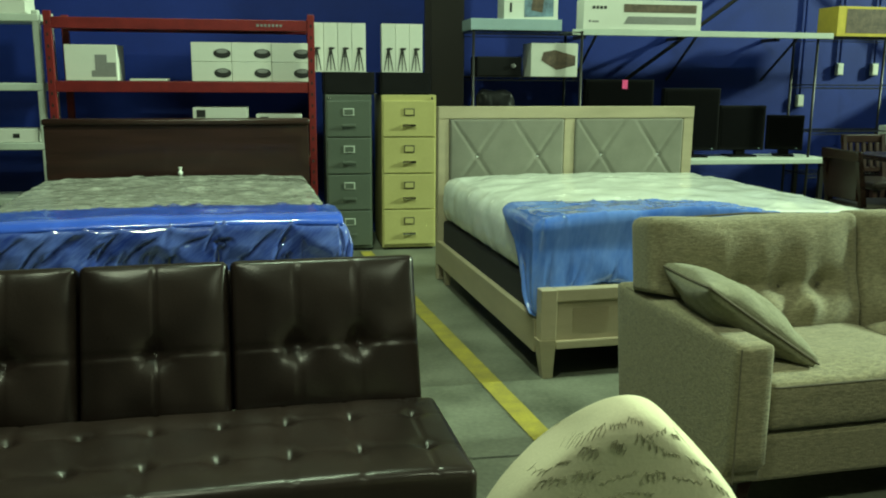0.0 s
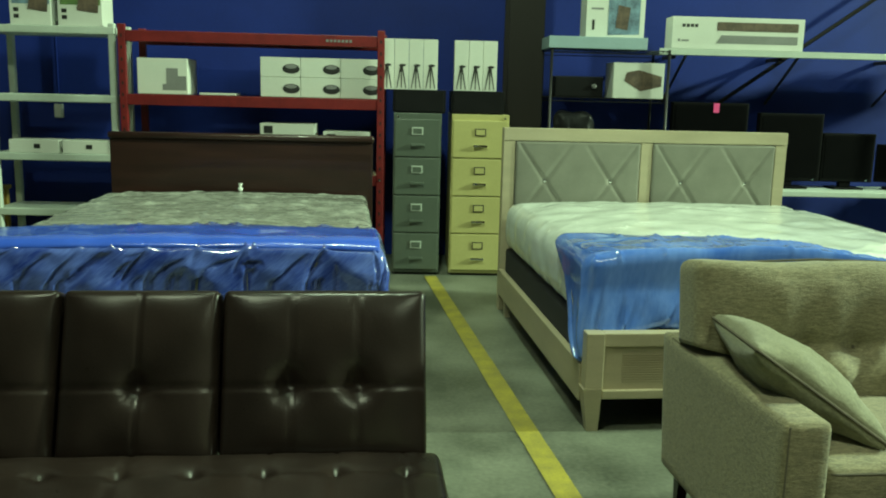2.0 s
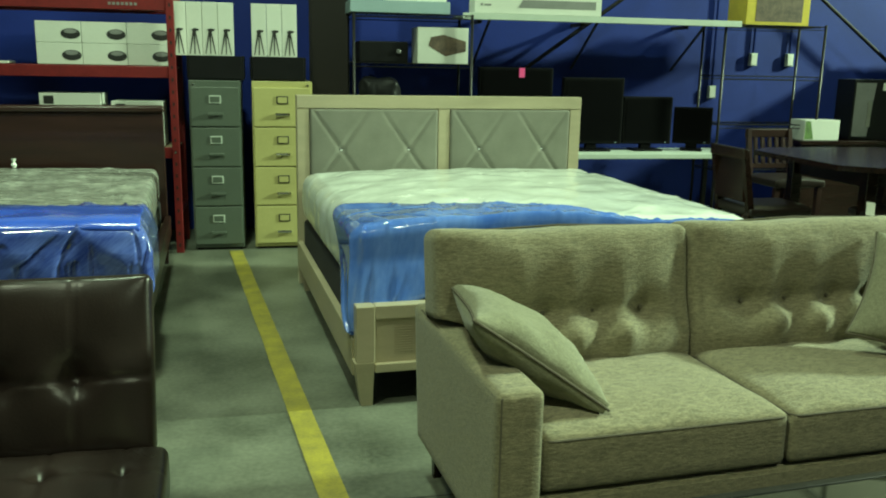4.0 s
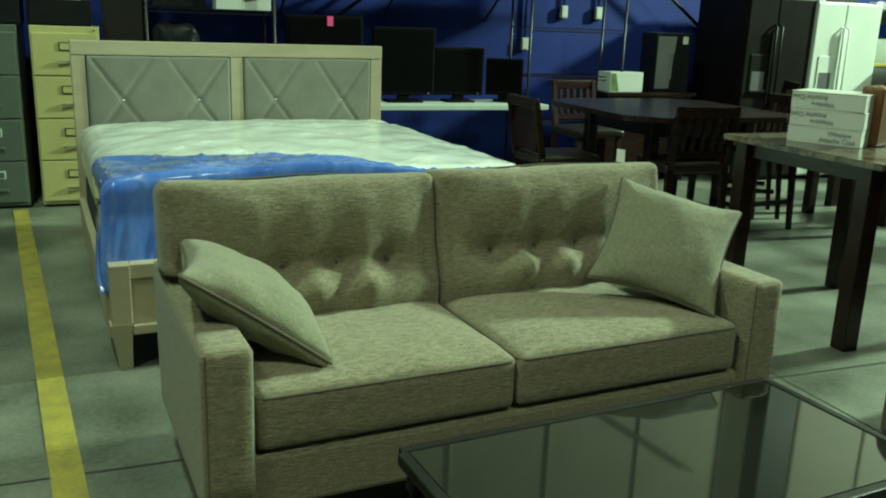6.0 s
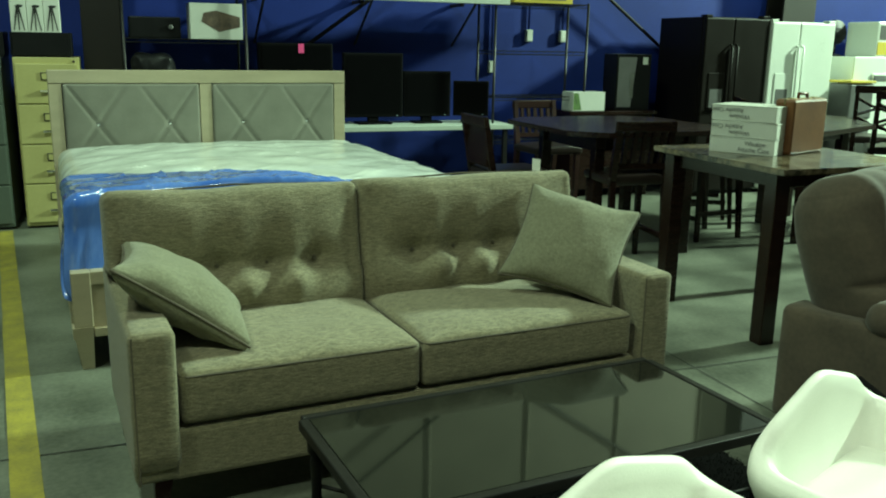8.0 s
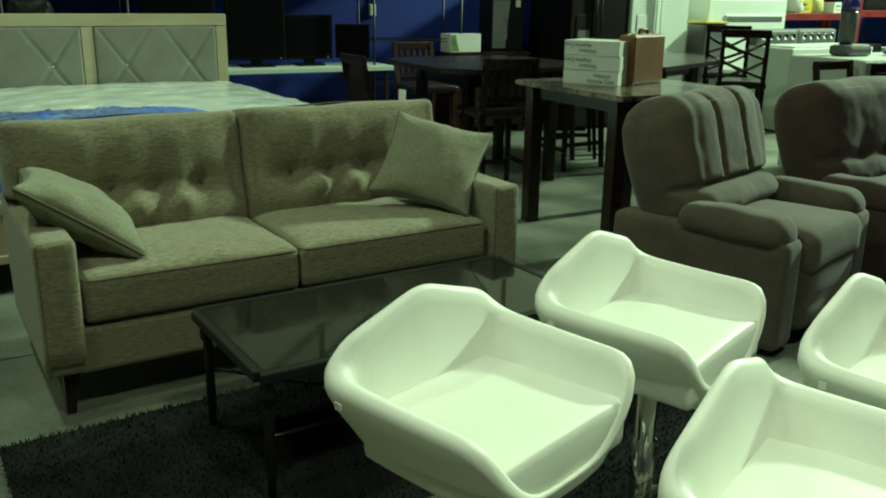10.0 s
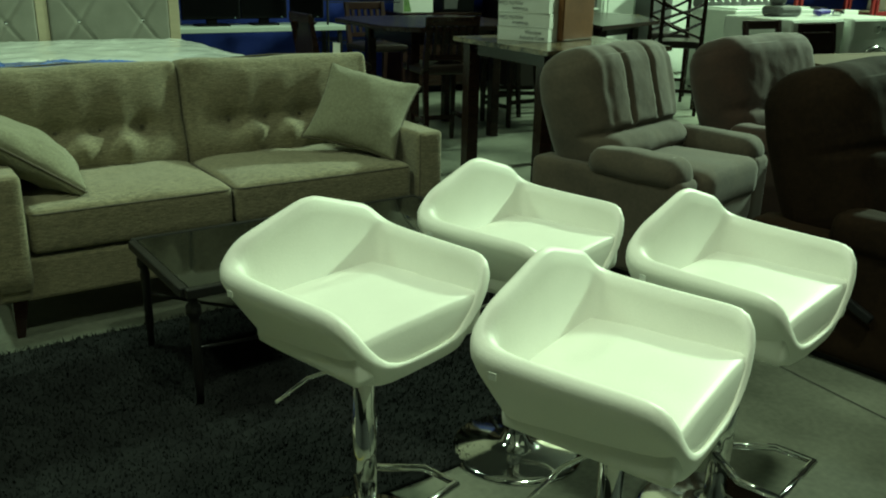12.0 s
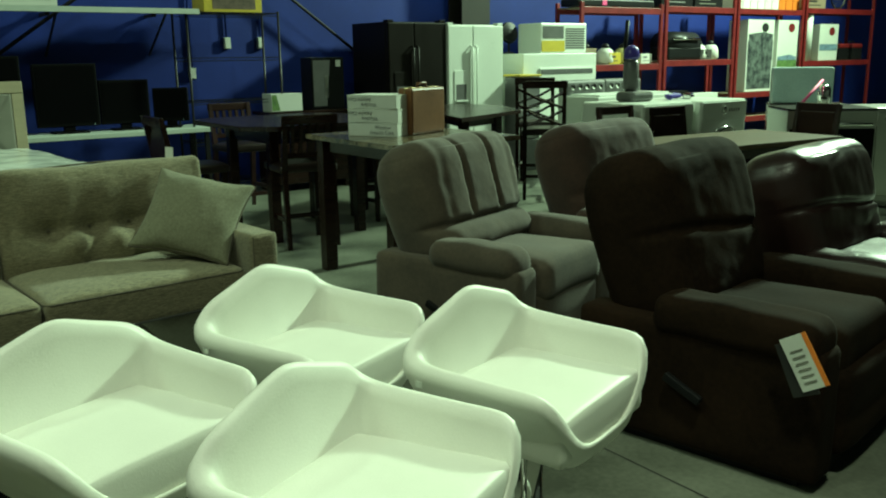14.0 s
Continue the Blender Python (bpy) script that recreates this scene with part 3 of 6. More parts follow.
# ---- sofa ----
def tweed_sofa():
    root = thing("tweed_sofa", "grey-beige tweed two-seat sofa with tufted back cushions", "sofa", (1.603, 1.63, 0), 4.2, size=(1.01, 1.02, 1.04))
    part("paper_tag", box(-0.001, 0.001, -0.028, 0.028, -0.085, 0.085, 0), M["carton"], root, "white paper tag hanging on the arm", m=pose(0.972, -0.368, 0.515, -6, 4))
    # local: +x along the sofa, -y is the front; half length 0.965
    h = 0.965
    part("sofa_base", box(-h + 0.1, h - 0.1, -0.40, 0.42, 0.14, 0.30, 0.015), M["tweed"], root)
    part("back_frame", box(-h + 0.06, h - 0.06, 0.30, 0.44, 0.20, 0.74, 0.03), M["tweed"], root, smooth=False)
    for s in (-1, 1):
        def arm(x, y, z):
            # the arm's front is cut in at the foot and its back edge leans
            y = y - np.where((y < 0) & (z < -0.18), -0.03, 0)
            y = y + np.where(y > 0, 0.03 * z / 0.23, 0)
            return x, y, z
        link_mesh("sofa_arm", soft(0.066, 0.435, 0.235, 0.018, (6, 22, 14), arm), M["tweed"], root, smooth=True, m=pose(s * (h - 0.066), 0.0, 0.378))
        part("arm_piping", tube([(s * (h - 0.066) - 0.055, -0.43, 0.16), (s * (h - 0.066) - 0.055, -0.432, 0.60), (s * (h - 0.066) - 0.058, 0.38, 0.608)], 0.004, 6), M["piping"], root)
        for y in (-0.37, 0.37):
            part("sofa_leg", leg(s * (h - 0.08), y, 0, 0.15, 0.028, 0.055, dx=0.012 * s), M["espresso"], root, "tapered dark wooden leg")
        # seat cushion
        x0, x1 = (-0.83, -0.045) if s < 0 else (-0.045, 0.815)
        hw, mid = (x1 - x0) / 2 - 0.004, (x0 + x1) / 2

        def seat(x, y, z, hw=hw):
            up = z > 0
            puff = 0.028 * np.clip(1 - (x / hw) ** 4, 0, 1) * np.clip(1 - (y / 0.38) ** 4, 0, 1)
            return x, y, np.where(up, z + puff + ripple(x, y, z * 0, 6, 0.006, s), z)
        cushion = link_mesh("seat_cushion", soft(hw, 0.375, 0.08, 0.022, (30, 26, 6), seat), M["tweed"], root, smooth=True, m=pose(mid, -0.035, 0.392))
        part("piping", cushion_edge(hw - 0.002, 0.373, 0.068), M["piping"], cushion)
        # back cushion, tufted four times, over the arm at its outer end
        x0, x1 = (-0.967, -0.05) if s < 0 else (-0.05, 0.915)
        hw, mid = (x1 - x0) / 2 - 0.05, (x0 + x1) / 2
        spots = [(-0.27, -0.02), (-0.09, -0.02), (0.09, -0.02), (0.27, -0.02)]

        def back(x, y, z, hw=hw):
            f = y < 0
            puff = 0.055 * np.clip(1 - (x / hw) ** 4, 0, 1) * np.clip(1 - (z / 0.26) ** 4, 0, 1)
            lower = 0.02 * np.exp(-((z + 0.11) / 0.09) ** 2)
            pull = dent(x, z, spots, 0.075, 0.055) + 0.022 * np.exp(-((z + 0.02) / 0.03) ** 2) * np.clip(1 - (x / (hw * 0.9)) ** 6, 0, 1)
            pull += crease(x, [0.18 - 0.36, 0, 0.18], -0.006, 0.04) * (np.abs(z) < 0.2)
            yy = np.where(f, y - puff - lower + np.minimum(pull, 0.075) + ripple(x, y * 0, z, 7, 0.006, s * 3), y)
            yy = yy - np.where(f, 0.034 * np.cos(np.pi * x / 0.18) ** 2 * np.exp(-((z + 0.085) / 0.048) ** 2) * (np.abs(x) < 0.27), 0)
            top = np.where(z > 0.2, ripple(x, y * 0, z * 0, 4, 0.012, 5), 0)
            # below the arm's top the cushion stands inside the arm
            room = hw + 0.05 - 0.165 * np.clip((-0.02 - z) / 0.03, 0, 1)
            x = s * np.minimum(s * x, room)
            return x, yy, z + top
        bc = link_mesh("back_cushion", soft(hw + 0.05, 0.09, 0.255, 0.035, (48, 8, 40), back), M["tweed"], root, smooth=True, m=pose(mid, 0.245, 0.645, -9))
        part("piping", tube([(-hw - 0.04, 0.0, -0.015), (-hw - 0.045, -0.01, 0.2), (-hw - 0.02, -0.01, 0.248), (0, -0.01, 0.262), (hw + 0.02, -0.01, 0.248), (hw + 0.045, -0.01, 0.2), (hw + 0.04, 0, -0.015)], 0.004, 6), M["piping"], bc)
        for sx, sz in spots:
            part("tuft_button", turned([(0.002, 0), (0.009, 0.002), (0.006, 0.006)], 8), M["piping"], bc, m=pose(sx, -0.075, sz, 90))
    part("price_card", box(-0.02, 0.02, -0.001, 0.001, 0, 0.05, 0), M["carton"], root, "small white price card", m=pose(0.80, 0.30, 0.895, -12, 8))
    # paper ticket hanging on the outer side of one arm
    bm = bmesh.new()
    bm.faces.new([bm.verts.new(v) for v in ((0, -0.06, 0.0), (0.012, 0.07, 0.0), (0, 0.06, 0.16), (0, -0.05, 0.17))])
    part("paper_ticket", bm, M["teal"], root, "pale paper ticket", m=pose(h + 0.012, -0.15, 0.30))


tweed_sofa()


def pillow(label, at, along, normal, turn, half=0.215):
    root = thing("throw_pillow", label, "pillow", at)
    n = Vector(normal).normalized()
    a = (Vector(along) - n * Vector(along).dot(n)).normalized()
    root.matrix_world = Matrix.Translation(at) @ Matrix((a, n.cross(a), n)).transposed().to_4x4() @ pose(0, 0, 0, 0, 0, turn)

    def plump(x, y, z):
        u, v = np.abs(x / half), np.abs(y / half)
        fat = np.clip((1 - u ** 2.2) * (1 - v ** 2.2), 0, 1) ** 0.55
        # corners stand out, sides draw in
        pinch = 1 - 0.10 * (1 - u ** 2) * (v > 0.5) * v
        pinch2 = 1 - 0.10 * (1 - v ** 2) * (u > 0.5) * u
        return x * pinch2, y * pinch, np.sign(z) * (0.010 + 0.085 * fat) + ripple(x, y, z, 9, 0.012, 2) + ripple(x, y, z, 22, 0.004, 6)
    link_mesh("pillow_body", soft(half, half, 0.05, 0.01, (30, 30, 2), plump), M["pillow_cloth"], root, smooth=True)
    loop = []
    for k in range(81):
        a = k / 80 * 4
        s, f = int(a) % 4, (a % 1) * 2 - 1
        x, y = ((f, -1), (1, f), (-f, 1), (-1, -f))[s]
        draw = 0.9 + 0.1 * abs(f) ** 2
        x, y = (x, y * draw) if s in (0, 2) else (x * draw, y)
        loop.append((x * half, y * half, 0))
    part("piping", tube(loop, 0.005, 6), M["piping"], root, smooth=True)


pillow("grey-beige throw pillow leaning on the sofa arm", (0.846, 1.50, 0.645), (0.35, -0.51, -0.24), (0.566, 0, 0.824), 45, 0.238)
pillow("grey-beige throw pillow propped on one corner in the sofa", (2.340, 1.58, 0.698), (0.34, -0.18, -0.02), (-0.052, -0.112, 0.122), -13, 0.226)


# ---- dark futon ----
def futon():
    root = thing("leather_futon", "dark brown tufted bonded-leather futon with reclined back", "futon", (-1.074, 1.262, 0), 3.4, size=(1.015, 1.015, 1.015))
    widths = ((-1.022, -0.357), (-0.352, 0.148), (0.153, 0.820))
    for i, (x0, x1) in enumerate(widths):
        hw, cx = (x1 - x0) / 2 - 0.002, (x0 + x1) / 2
        seams = [0.0] if i == 1 else [-hw / 3, hw / 3]
        spots = [(s, -0.035) for s in seams]

        def panel(x, y, z, hw=hw, seams=seams, spots=spots):
            # z is the upper face, y runs up the back
            up = z > 0
            puff = 0.030 * np.clip(1 - (x / hw) ** 6, 0, 1) * np.clip(1 - (y / 0.28) ** 6, 0, 1)
            pull = crease(x, seams, 0.004, 0.006) + crease(y, [-0.035], 0.011, 0.006) + crater(x, y, spots, 0.028, 0.055) + folds(x, y, spots, 9, 0.008, 0.09, i + 3) + dent(x, y, spots, 0.02, 0.02)
            return x, y, np.where(up, z + puff - np.minimum(pull, 0.05) + ripple(x, y, z * 0, 8, 0.004, i), z)
        link_mesh("back_panel", soft(hw, 0.275, 0.055, 0.022, (64, 56, 4), panel), M["leather"], root, "tufted reclined back panel", True, pose(cx, 0.500, 0.525, 70))
    part("back_board", box(-1.0, 0.80, -0.25, 0.26, -0.02, 0.0, 0.01), M["leather"], root, m=pose(0, 0.565, 0.50, 70))
    spots = [(-0.84 + 0.21 * k, yy) for k in range(9) for yy in (0.13, -0.13)]

    def seat(x, y, z):
        up = z > 0
        puff = 0.02 * np.clip(1 - (x / 0.95) ** 10, 0, 1) * np.clip(1 - (y / 0.31) ** 6, 0, 1)
        pull = crater(x, y, spots, 0.012, 0.03) + dent(x, y, spots, 0.014, 0.014) + crease(x, [-0.84 + 0.21 * k for k in range(9)], 0.004, 0.006) + crease(y, [-0.13, 0.13], 0.004, 0.006) + folds(x, y, spots, 5, 0.005, 0.05, 8)
        return x, y, np.where(up, z + puff - np.minimum(pull, 0.03) + ripple(x, y, z * 0, 8, 0.004, 7), z)
    link_mesh("seat_cushion", soft(0.959, 0.31, 0.075, 0.03, (150, 56, 5), seat), M["leather"], root, "tufted seat", True, pose(-0.101, 0.035, 0.245))
    for x in (-0.92, 0.72):
        for y in (-0.2, 0.28):
            part("futon_leg", turned([(0.018, 0), (0.026, 0.12), (0.026, 0.175)], 14, at=(x, y, 0)), M["chrome"], root, "round chrome leg", True)


futon()


# ---- printed accent chair ----
def script_chair():
    root = thing("accent_chair", "cream accent chair printed with dark handwriting", "chair", (-0.097, 0.32, 0), 172.3, size=(1.02, 1.02, 1.02))
    # local: -y is the front; the back stands at +y

    def back(x, y, z):
        arch = 1 - 0.62 * np.clip((z - 0.02) / 0.28, 0, 1) ** 2.2
        z2 = z - 0.10 * np.clip(np.abs(x) / 0.27, 0, 1) ** 2 * (z > 0)
        return x * arch, y + 0.10 * (z2 + 0.28) ** 2 + 0.05 * (x / 0.27) ** 2 * -1, z2
    b = link_mesh("chair_back", soft(0.27, 0.055, 0.30, 0.05, (20, 6, 24), back), M["cream_cloth"], root, "rounded back with handwriting print", True, pose(0, 0.22, 0.605, -4))
    link_mesh("chair_seat", soft(0.28, 0.27, 0.09, 0.04, (20, 20, 6)), M["cream_cloth"], root, smooth=True, m=pose(0, -0.02, 0.34))
    for x in (-0.22, 0.22):
        for y in (-0.22, 0.2):
            part("chair_leg", leg(x, y, 0, 0.26, 0.025, 0.045), M["espresso"], root)
    # loops of handwriting: thin cords of ink lying on the cloth
    rng = random.Random(5)
    ink = bmesh.new()
    for row in range(12):
        zz = -0.22 + row * 0.045
        x = -0.25 + rng.uniform(0, 0.04)
        while x < 0.22:
            length = rng.uniform(0.03, 0.09)
            k = rng.uniform(0, 6)
            size = rng.choice((0.005, 0.008, 0.012))
            f = np.linspace(0, 1, 16)
            px = np.clip(x + length * f + size * 0.5 * np.sin(27 * f + k), -0.265, 0.265)
            pz = np.clip(zz + size * np.cos(27 * f + k) + rng.uniform(-0.3, 0.5) * length * f, -0.25, 0.297)
            over = np.hypot(np.clip(np.abs(px) - 0.22, 0, 1), np.clip(pz - 0.25, 0, 1))
            py = 0.005 + np.sqrt(np.clip(0.05 ** 2 - over ** 2, 0, 1)) + 0.0012
            tube([tuple(p) for p in np.stack(back(px, py, pz), 1)], 0.0006, 4, ink)
            x += length + rng.uniform(0.005, 0.025)
    tagged(part("handwriting_print", ink, M["ink_brown"], b), kind="stuff")


script_chair()


# ---- filing cabinets and what stands on them ----
def filing_cabinet(label, x0, width, mat, trim):
    root = thing("filing_cabinet", label, "filing cabinet", (x0 + width / 2, 6.0, 0), 0, "filing cabinets")
    w = width / 2
    bm = box(-w, w, 0.012, 0.70, 0.02, 1.32, 0.004)
    part("cabinet_body", bm, mat, root)
    part("plinth", box(-w + 0.02, w - 0.02, 0.03, 0.68, 0, 0.02, 0), M["black"], root)
    for k in range(4):
        z = 0.05 + k * 0.308
        d = part("drawer", box(-w + 0.012, w - 0.012, -0.008, 0.0115, z, z + 0.298, 0.004), mat, root)
        cz = z + 0.205
        bm = box(-0.045, 0.045, -0.014, -0.0085, cz - 0.03, cz + 0.03, 0.002)
        part("label_holder", bm, trim, d)
        part("label_card", box(-0.036, 0.036, -0.0155, -0.0142, cz - 0.022, cz + 0.022, 0), mat if trim is M["ink"] else M["grey_steel"], d)
        bm = box(-0.055, 0.055, -0.03, -0.022, z + 0.085, z + 0.105, 0.004)
        box(-0.055, -0.042, -0.0225, -0.0085, z + 0.087, z + 0.103, 0, bm)
        box(0.042, 0.055, -0.0225, -0.0085, z + 0.087, z + 0.103, 0, bm)
        part("drawer_handle", bm, M["chrome"] if trim is M["ink"] else M["grey_steel"], d, "metal pull handle")
    part("lock", turned([(0.011, 0), (0.011, 0.006), (0.008, 0.009)], 12), M["chrome"], root, m=pose(-w + 0.035 if trim is not M["ink"] else w - 0.035, 0.012, 1.29, 90))
    return root


filing_cabinet("grey-green four-drawer steel filing cabinet by the blue wall", -0.468, 0.385, M["grey_steel"], M["white_plastic"])
filing_cabinet("pale yellow four-drawer steel filing cabinet by the blue wall", 0.0, 0.462, M["cream_steel"], M["ink"])

for x0, x1 in ((-0.47, -0.06), (0.0, 0.41)):
    crate = thing("black_crate", "open black plastic crate on a filing cabinet", "crate", ((x0 + x1) / 2, 6.25, 1.32), 0, "black crates")
    w = (x1 - x0) / 2
    bm = box(-w, w, -0.2, 0.2, 0, 0.012, 0)
    for s in (-1, 1):
        box(s * w - 0.008, s * w + 0.008, -0.2, 0.2, 0.013, 0.185, 0.002, bm)
        box(-w + 0.009, w - 0.009, s * 0.2 - 0.008, s * 0.2 + 0.008, 0.013, 0.185, 0.002, bm)
    part("crate_body", bm, M["black"], crate)
    part("crate_filling", box(-w + 0.01, w - 0.01, -0.19, 0.19, 0.013, 0.175, 0), M["black"], crate)


def tripod_box(x0, x1, z0, z1):
    root, hx, hy, h = carton("white carton with a black tripod pictured on it", x0, x1, 6.06, 6.16, z0, z1, M["carton"], group="tripod cartons")
    f = front(hy)
    c = h * 0.36
    blob(root, M["ink"], [(-0.012, c + 0.035), (0.03, c + 0.04), (0.035, c + 0.055), (0.0, c + 0.06), (-0.02, c + 0.05)], f)
    for dx in (-0.036, 0.0, 0.036):
        blob(root, M["ink"], [(dx - 0.004, 0.012), (dx + 0.004, 0.012), (0.006 + dx * 0.15, c + 0.04), (-0.006 + dx * 0.15, c + 0.04)], front(hy, 0.002 + abs(dx) * 0.01), "picture_leg")


for k in range(4):
    tripod_box(-0.585 + 0.116 * k, -0.585 + 0.116 * k + 0.113, 1.505, 1.90)
for k in range(3):
    tripod_box(0.01 + 0.115 * k, 0.01 + 0.115 * k + 0.112, 1.505, 1.90)


# ---- red rack, white shelf, nightstand ----
def red_rack(x0, x1, y0, y1, levels, top, label, boards=True, holes=True):
    root = thing("red_rack", label, "rack", (x0, y0, 0))
    w, d = x1 - x0, y1 - y0
    for x in (0, w - 0.055):
        for y in (0, d - 0.04):
            p = part("rack_post", box(x, x + 0.055, y, y + 0.04, 0, top, 0.003), M["red"], root)
            if holes and y == 0:
                bm = bmesh.new()
                for k in range(int(top / 0.09)):
                    box(x + 0.02, x + 0.034, y - 0.0015, y, 0.05 + k * 0.09, 0.075 + k * 0.09, 0, bm)
                part("post_slots", bm, M["steel"], p)
        part("rack_tie", box(x + 0.005, x + 0.05, 0.041, d - 0.041, 0.3, 0.34, 0), M["red"], root)
    for z in levels:
        for y in (0.004, d - 0.044):
            part("rack_beam", box(0.056, w - 0.056, y, y + 0.035, z - 0.085, z, 0.004), M["red"], root)
        if boards:
            part("rack_deck", box(0.02, w - 0.02, 0.04, d - 0.045, z - 0.02, z - 0.004, 0), M["board"], root)
    for x in (0.03, w - 0.03):
        part("beam_rivet", turned([(0.008, 0), (0.008, 0.003), (0.004, 0.005)], 8), M["chrome"], root, m=pose(x, -0.0005, levels[0] - 0.04, 90))
    return root


r = red_rack(-2.60, -0.545, 5.93, 6.50, (0.82, 1.42, 1.905), 1.95, "red steel pallet rack with white cartons on its shelves")
bars(r, M["ink_grey"], [(1.60 + 0.03 * k, 1.62 + 0.03 * k, 1.852, 1.872) for k in range(7)], pose(0, 0.002, 0), "maker_mark")

c, hx, hy, h = carton("white carton with a dark device pictured on it", -2.48, -2.09, 6.0, 6.3, 1.424, 1.70, M["carton"])
blob(c, M["ink_grey"], [(0.0, 0.03), (0.185, 0.03), (0.185, 0.14), (0.12, 0.14), (0.12, 0.20), (0.03, 0.20), (0.03, 0.08), (0.0, 0.075)], front(hy))
for k in range(3):
    for j in range(2):
        c, hx, hy, h = carton("white carton with a black oval pan pictured on it", -1.52 + 0.315 * k, -1.52 + 0.315 * k + 0.312, 5.99, 6.3, 1.424 + 0.154 * j, 1.424 + 0.154 * j + 0.152, M["carton"], group="oval pan cartons")
        blob(c, M["ink"], oval(0.085, 0.065, 0.068, 0.038), front(hy))
        blob(c, M["ink_grey"], oval(0.085, 0.082, 0.045, 0.016), front(hy, 0.003), "picture_lid")
for x0, x1, z1 in ((-1.53, -1.10, 1.215), (-1.03, -0.66, 1.16)):
    c, hx, hy, h = carton("long white carton with a small black picture", x0, x1, 6.0, 6.3, 0.824, z1, M["carton"])
    blob(c, M["ink"], [(-hx + 0.03, h - 0.08), (-hx + 0.1, h - 0.08), (-hx + 0.1, h - 0.02), (-hx + 0.03, h - 0.02)], front(hy))
c, hx, hy, h = carton("flat white carton lying on the red rack", -2.0, -1.72, 6.0, 6.2, 1.424, 1.44, M["carton"])


def white_shelf():
    root = thing("plastic_shelf", "white plastic five-tier shelving unit by the blue wall", "shelf", (-3.67, 6.05, 0))
    w, d = 1.01, 0.44
    for x in (0.0, w - 0.055):
        for y in (0.0, d - 0.055):
            part("shelf_post", box(x, x + 0.055, y, y + 0.055, 0, 1.96, 0.012), M["white_plastic"], root)
    for z in (0.05, 0.49, 0.935, 1.40, 1.93):
        s = part("shelf_board", box(0.0, w, -0.004, d + 0.004, z - 0.06, z, 0.008), M["white_plastic"], root)
        bm = bmesh.new()
        for k in range(9):
            box(0.1 + k * 0.1, 0.13 + k * 0.1, 0.03, d - 0.03, z, z + 0.002, 0, bm)
        part("shelf_ribs", bm, M["white_plastic"], s)


white_shelf()
for x0, x1 in ((-3.53, -3.14), (-3.11, -2.74)):
    c, hx, hy, h = carton("low white carton on the plastic shelf", x0, x1, 6.06, 6.34, 0.937, 1.04, M["carton"])
    blob(c, M["ink"], [(0.0, 0.035), (0.05, 0.035), (0.05, 0.07), (0.0, 0.07)], front(hy))
for i, (x0, x1) in enumerate(((-3.47, -3.15), (-3.10, -2.76))):
    c, hx, hy, h = carton("white appliance carton with a colour photograph, on the plastic shelf", x0, x1, 6.08, 6.34, 1.932, 2.34, M["carton"])
    blob(c, M["photo_green" if i else "photo_blue"], [(-hx + 0.02, 0.16), (hx - 0.01, 0.16), (hx - 0.01, h - 0.02), (-hx + 0.02, h - 0.02)], front(hy))
    blob(c, M["photo"], [(-0.02, 0.12), (hx - 0.03, 0.10), (hx - 0.02, 0.22), (0.0, 0.24)], front(hy, 0.003))
    bars(c, M["ink"], [(-hx + 0.03, -hx + 0.07, 0.05, 0.08), (-hx + 0.03, -hx + 0.07, 0.1, 0.13)], front(hy))


def nightstand():
    root = thing("oak_nightstand", "yellow oak nightstand with a framed door", "nightstand", (-3.98, 6.2, 0))
    part("nightstand_top", box(-0.29, 0.29, -0.22, 0.22, 0.605, 0.64, 0.006), M["oak"], root)
    for x in (-0.25, 0.25):
        for y in (-0.18, 0.18):
            part("nightstand_leg", box(x - 0.025, x + 0.025, y - 0.025, y + 0.025, 0, 0.605, 0.004), M["oak"], root)
    part("nightstand_body", box(-0.224, 0.224, -0.17, 0.17, 0.14, 0.604, 0.003), M["oak"], root)
    part("door", box(-0.2, 0.2, -0.19, -0.171, 0.16, 0.59, 0.004), M["oak"], root)


nightstand()


# ---- wall shelf, wire racks, televisions ----
def wire_rack(label, x0, x1, y0, y1, levels, top):
    root = thing("wire_rack", label, "rack", (x0, y0, 0))
    w, d = x1 - x0, y1 - y0
    for x in (0.0, w):
        for y in (0.0, d):
            part("rack_pole", tube([(x, y, 0), (x, y, top)], 0.012, 10), M["black_metal"], root, smooth=True)
    for z in levels:
        bm = bmesh.new()
        for y in (0.0, d):
            for dz in (0, -0.03):
                tube([(0, y, z + dz), (w, y, z + dz)], 0.004, 6, bm)
        for x in (0.0, w):
            tube([(x, 0, z), (x, d, z)], 0.005, 6, bm)
        for k in range(1, 24):
            tube([(w * k / 24, 0, z), (w * k / 24, d, z)], 0.002, 4, bm)
        for k in range(1, 12):
            tube([(w * k / 12, 0, z - 0.03), (w * (k + 0.5) / 12, 0, z)], 0.002, 4, bm)
        tagged(part("wire_shelf", bm, M["black_metal"], root), kind="stuff")
    return root


wire_rack("black wire shelving rack with cartons, by the dark column", 0.80, 1.76, 6.12, 6.6, (0.5, 1.0, 1.475, 1.86), 1.87)
wire_rack("empty black wire shelving rack by the blue wall", 4.08, 5.06, 6.25, 6.65, (0.15, 0.58, 0.99, 1.42, 1.865), 1.88)


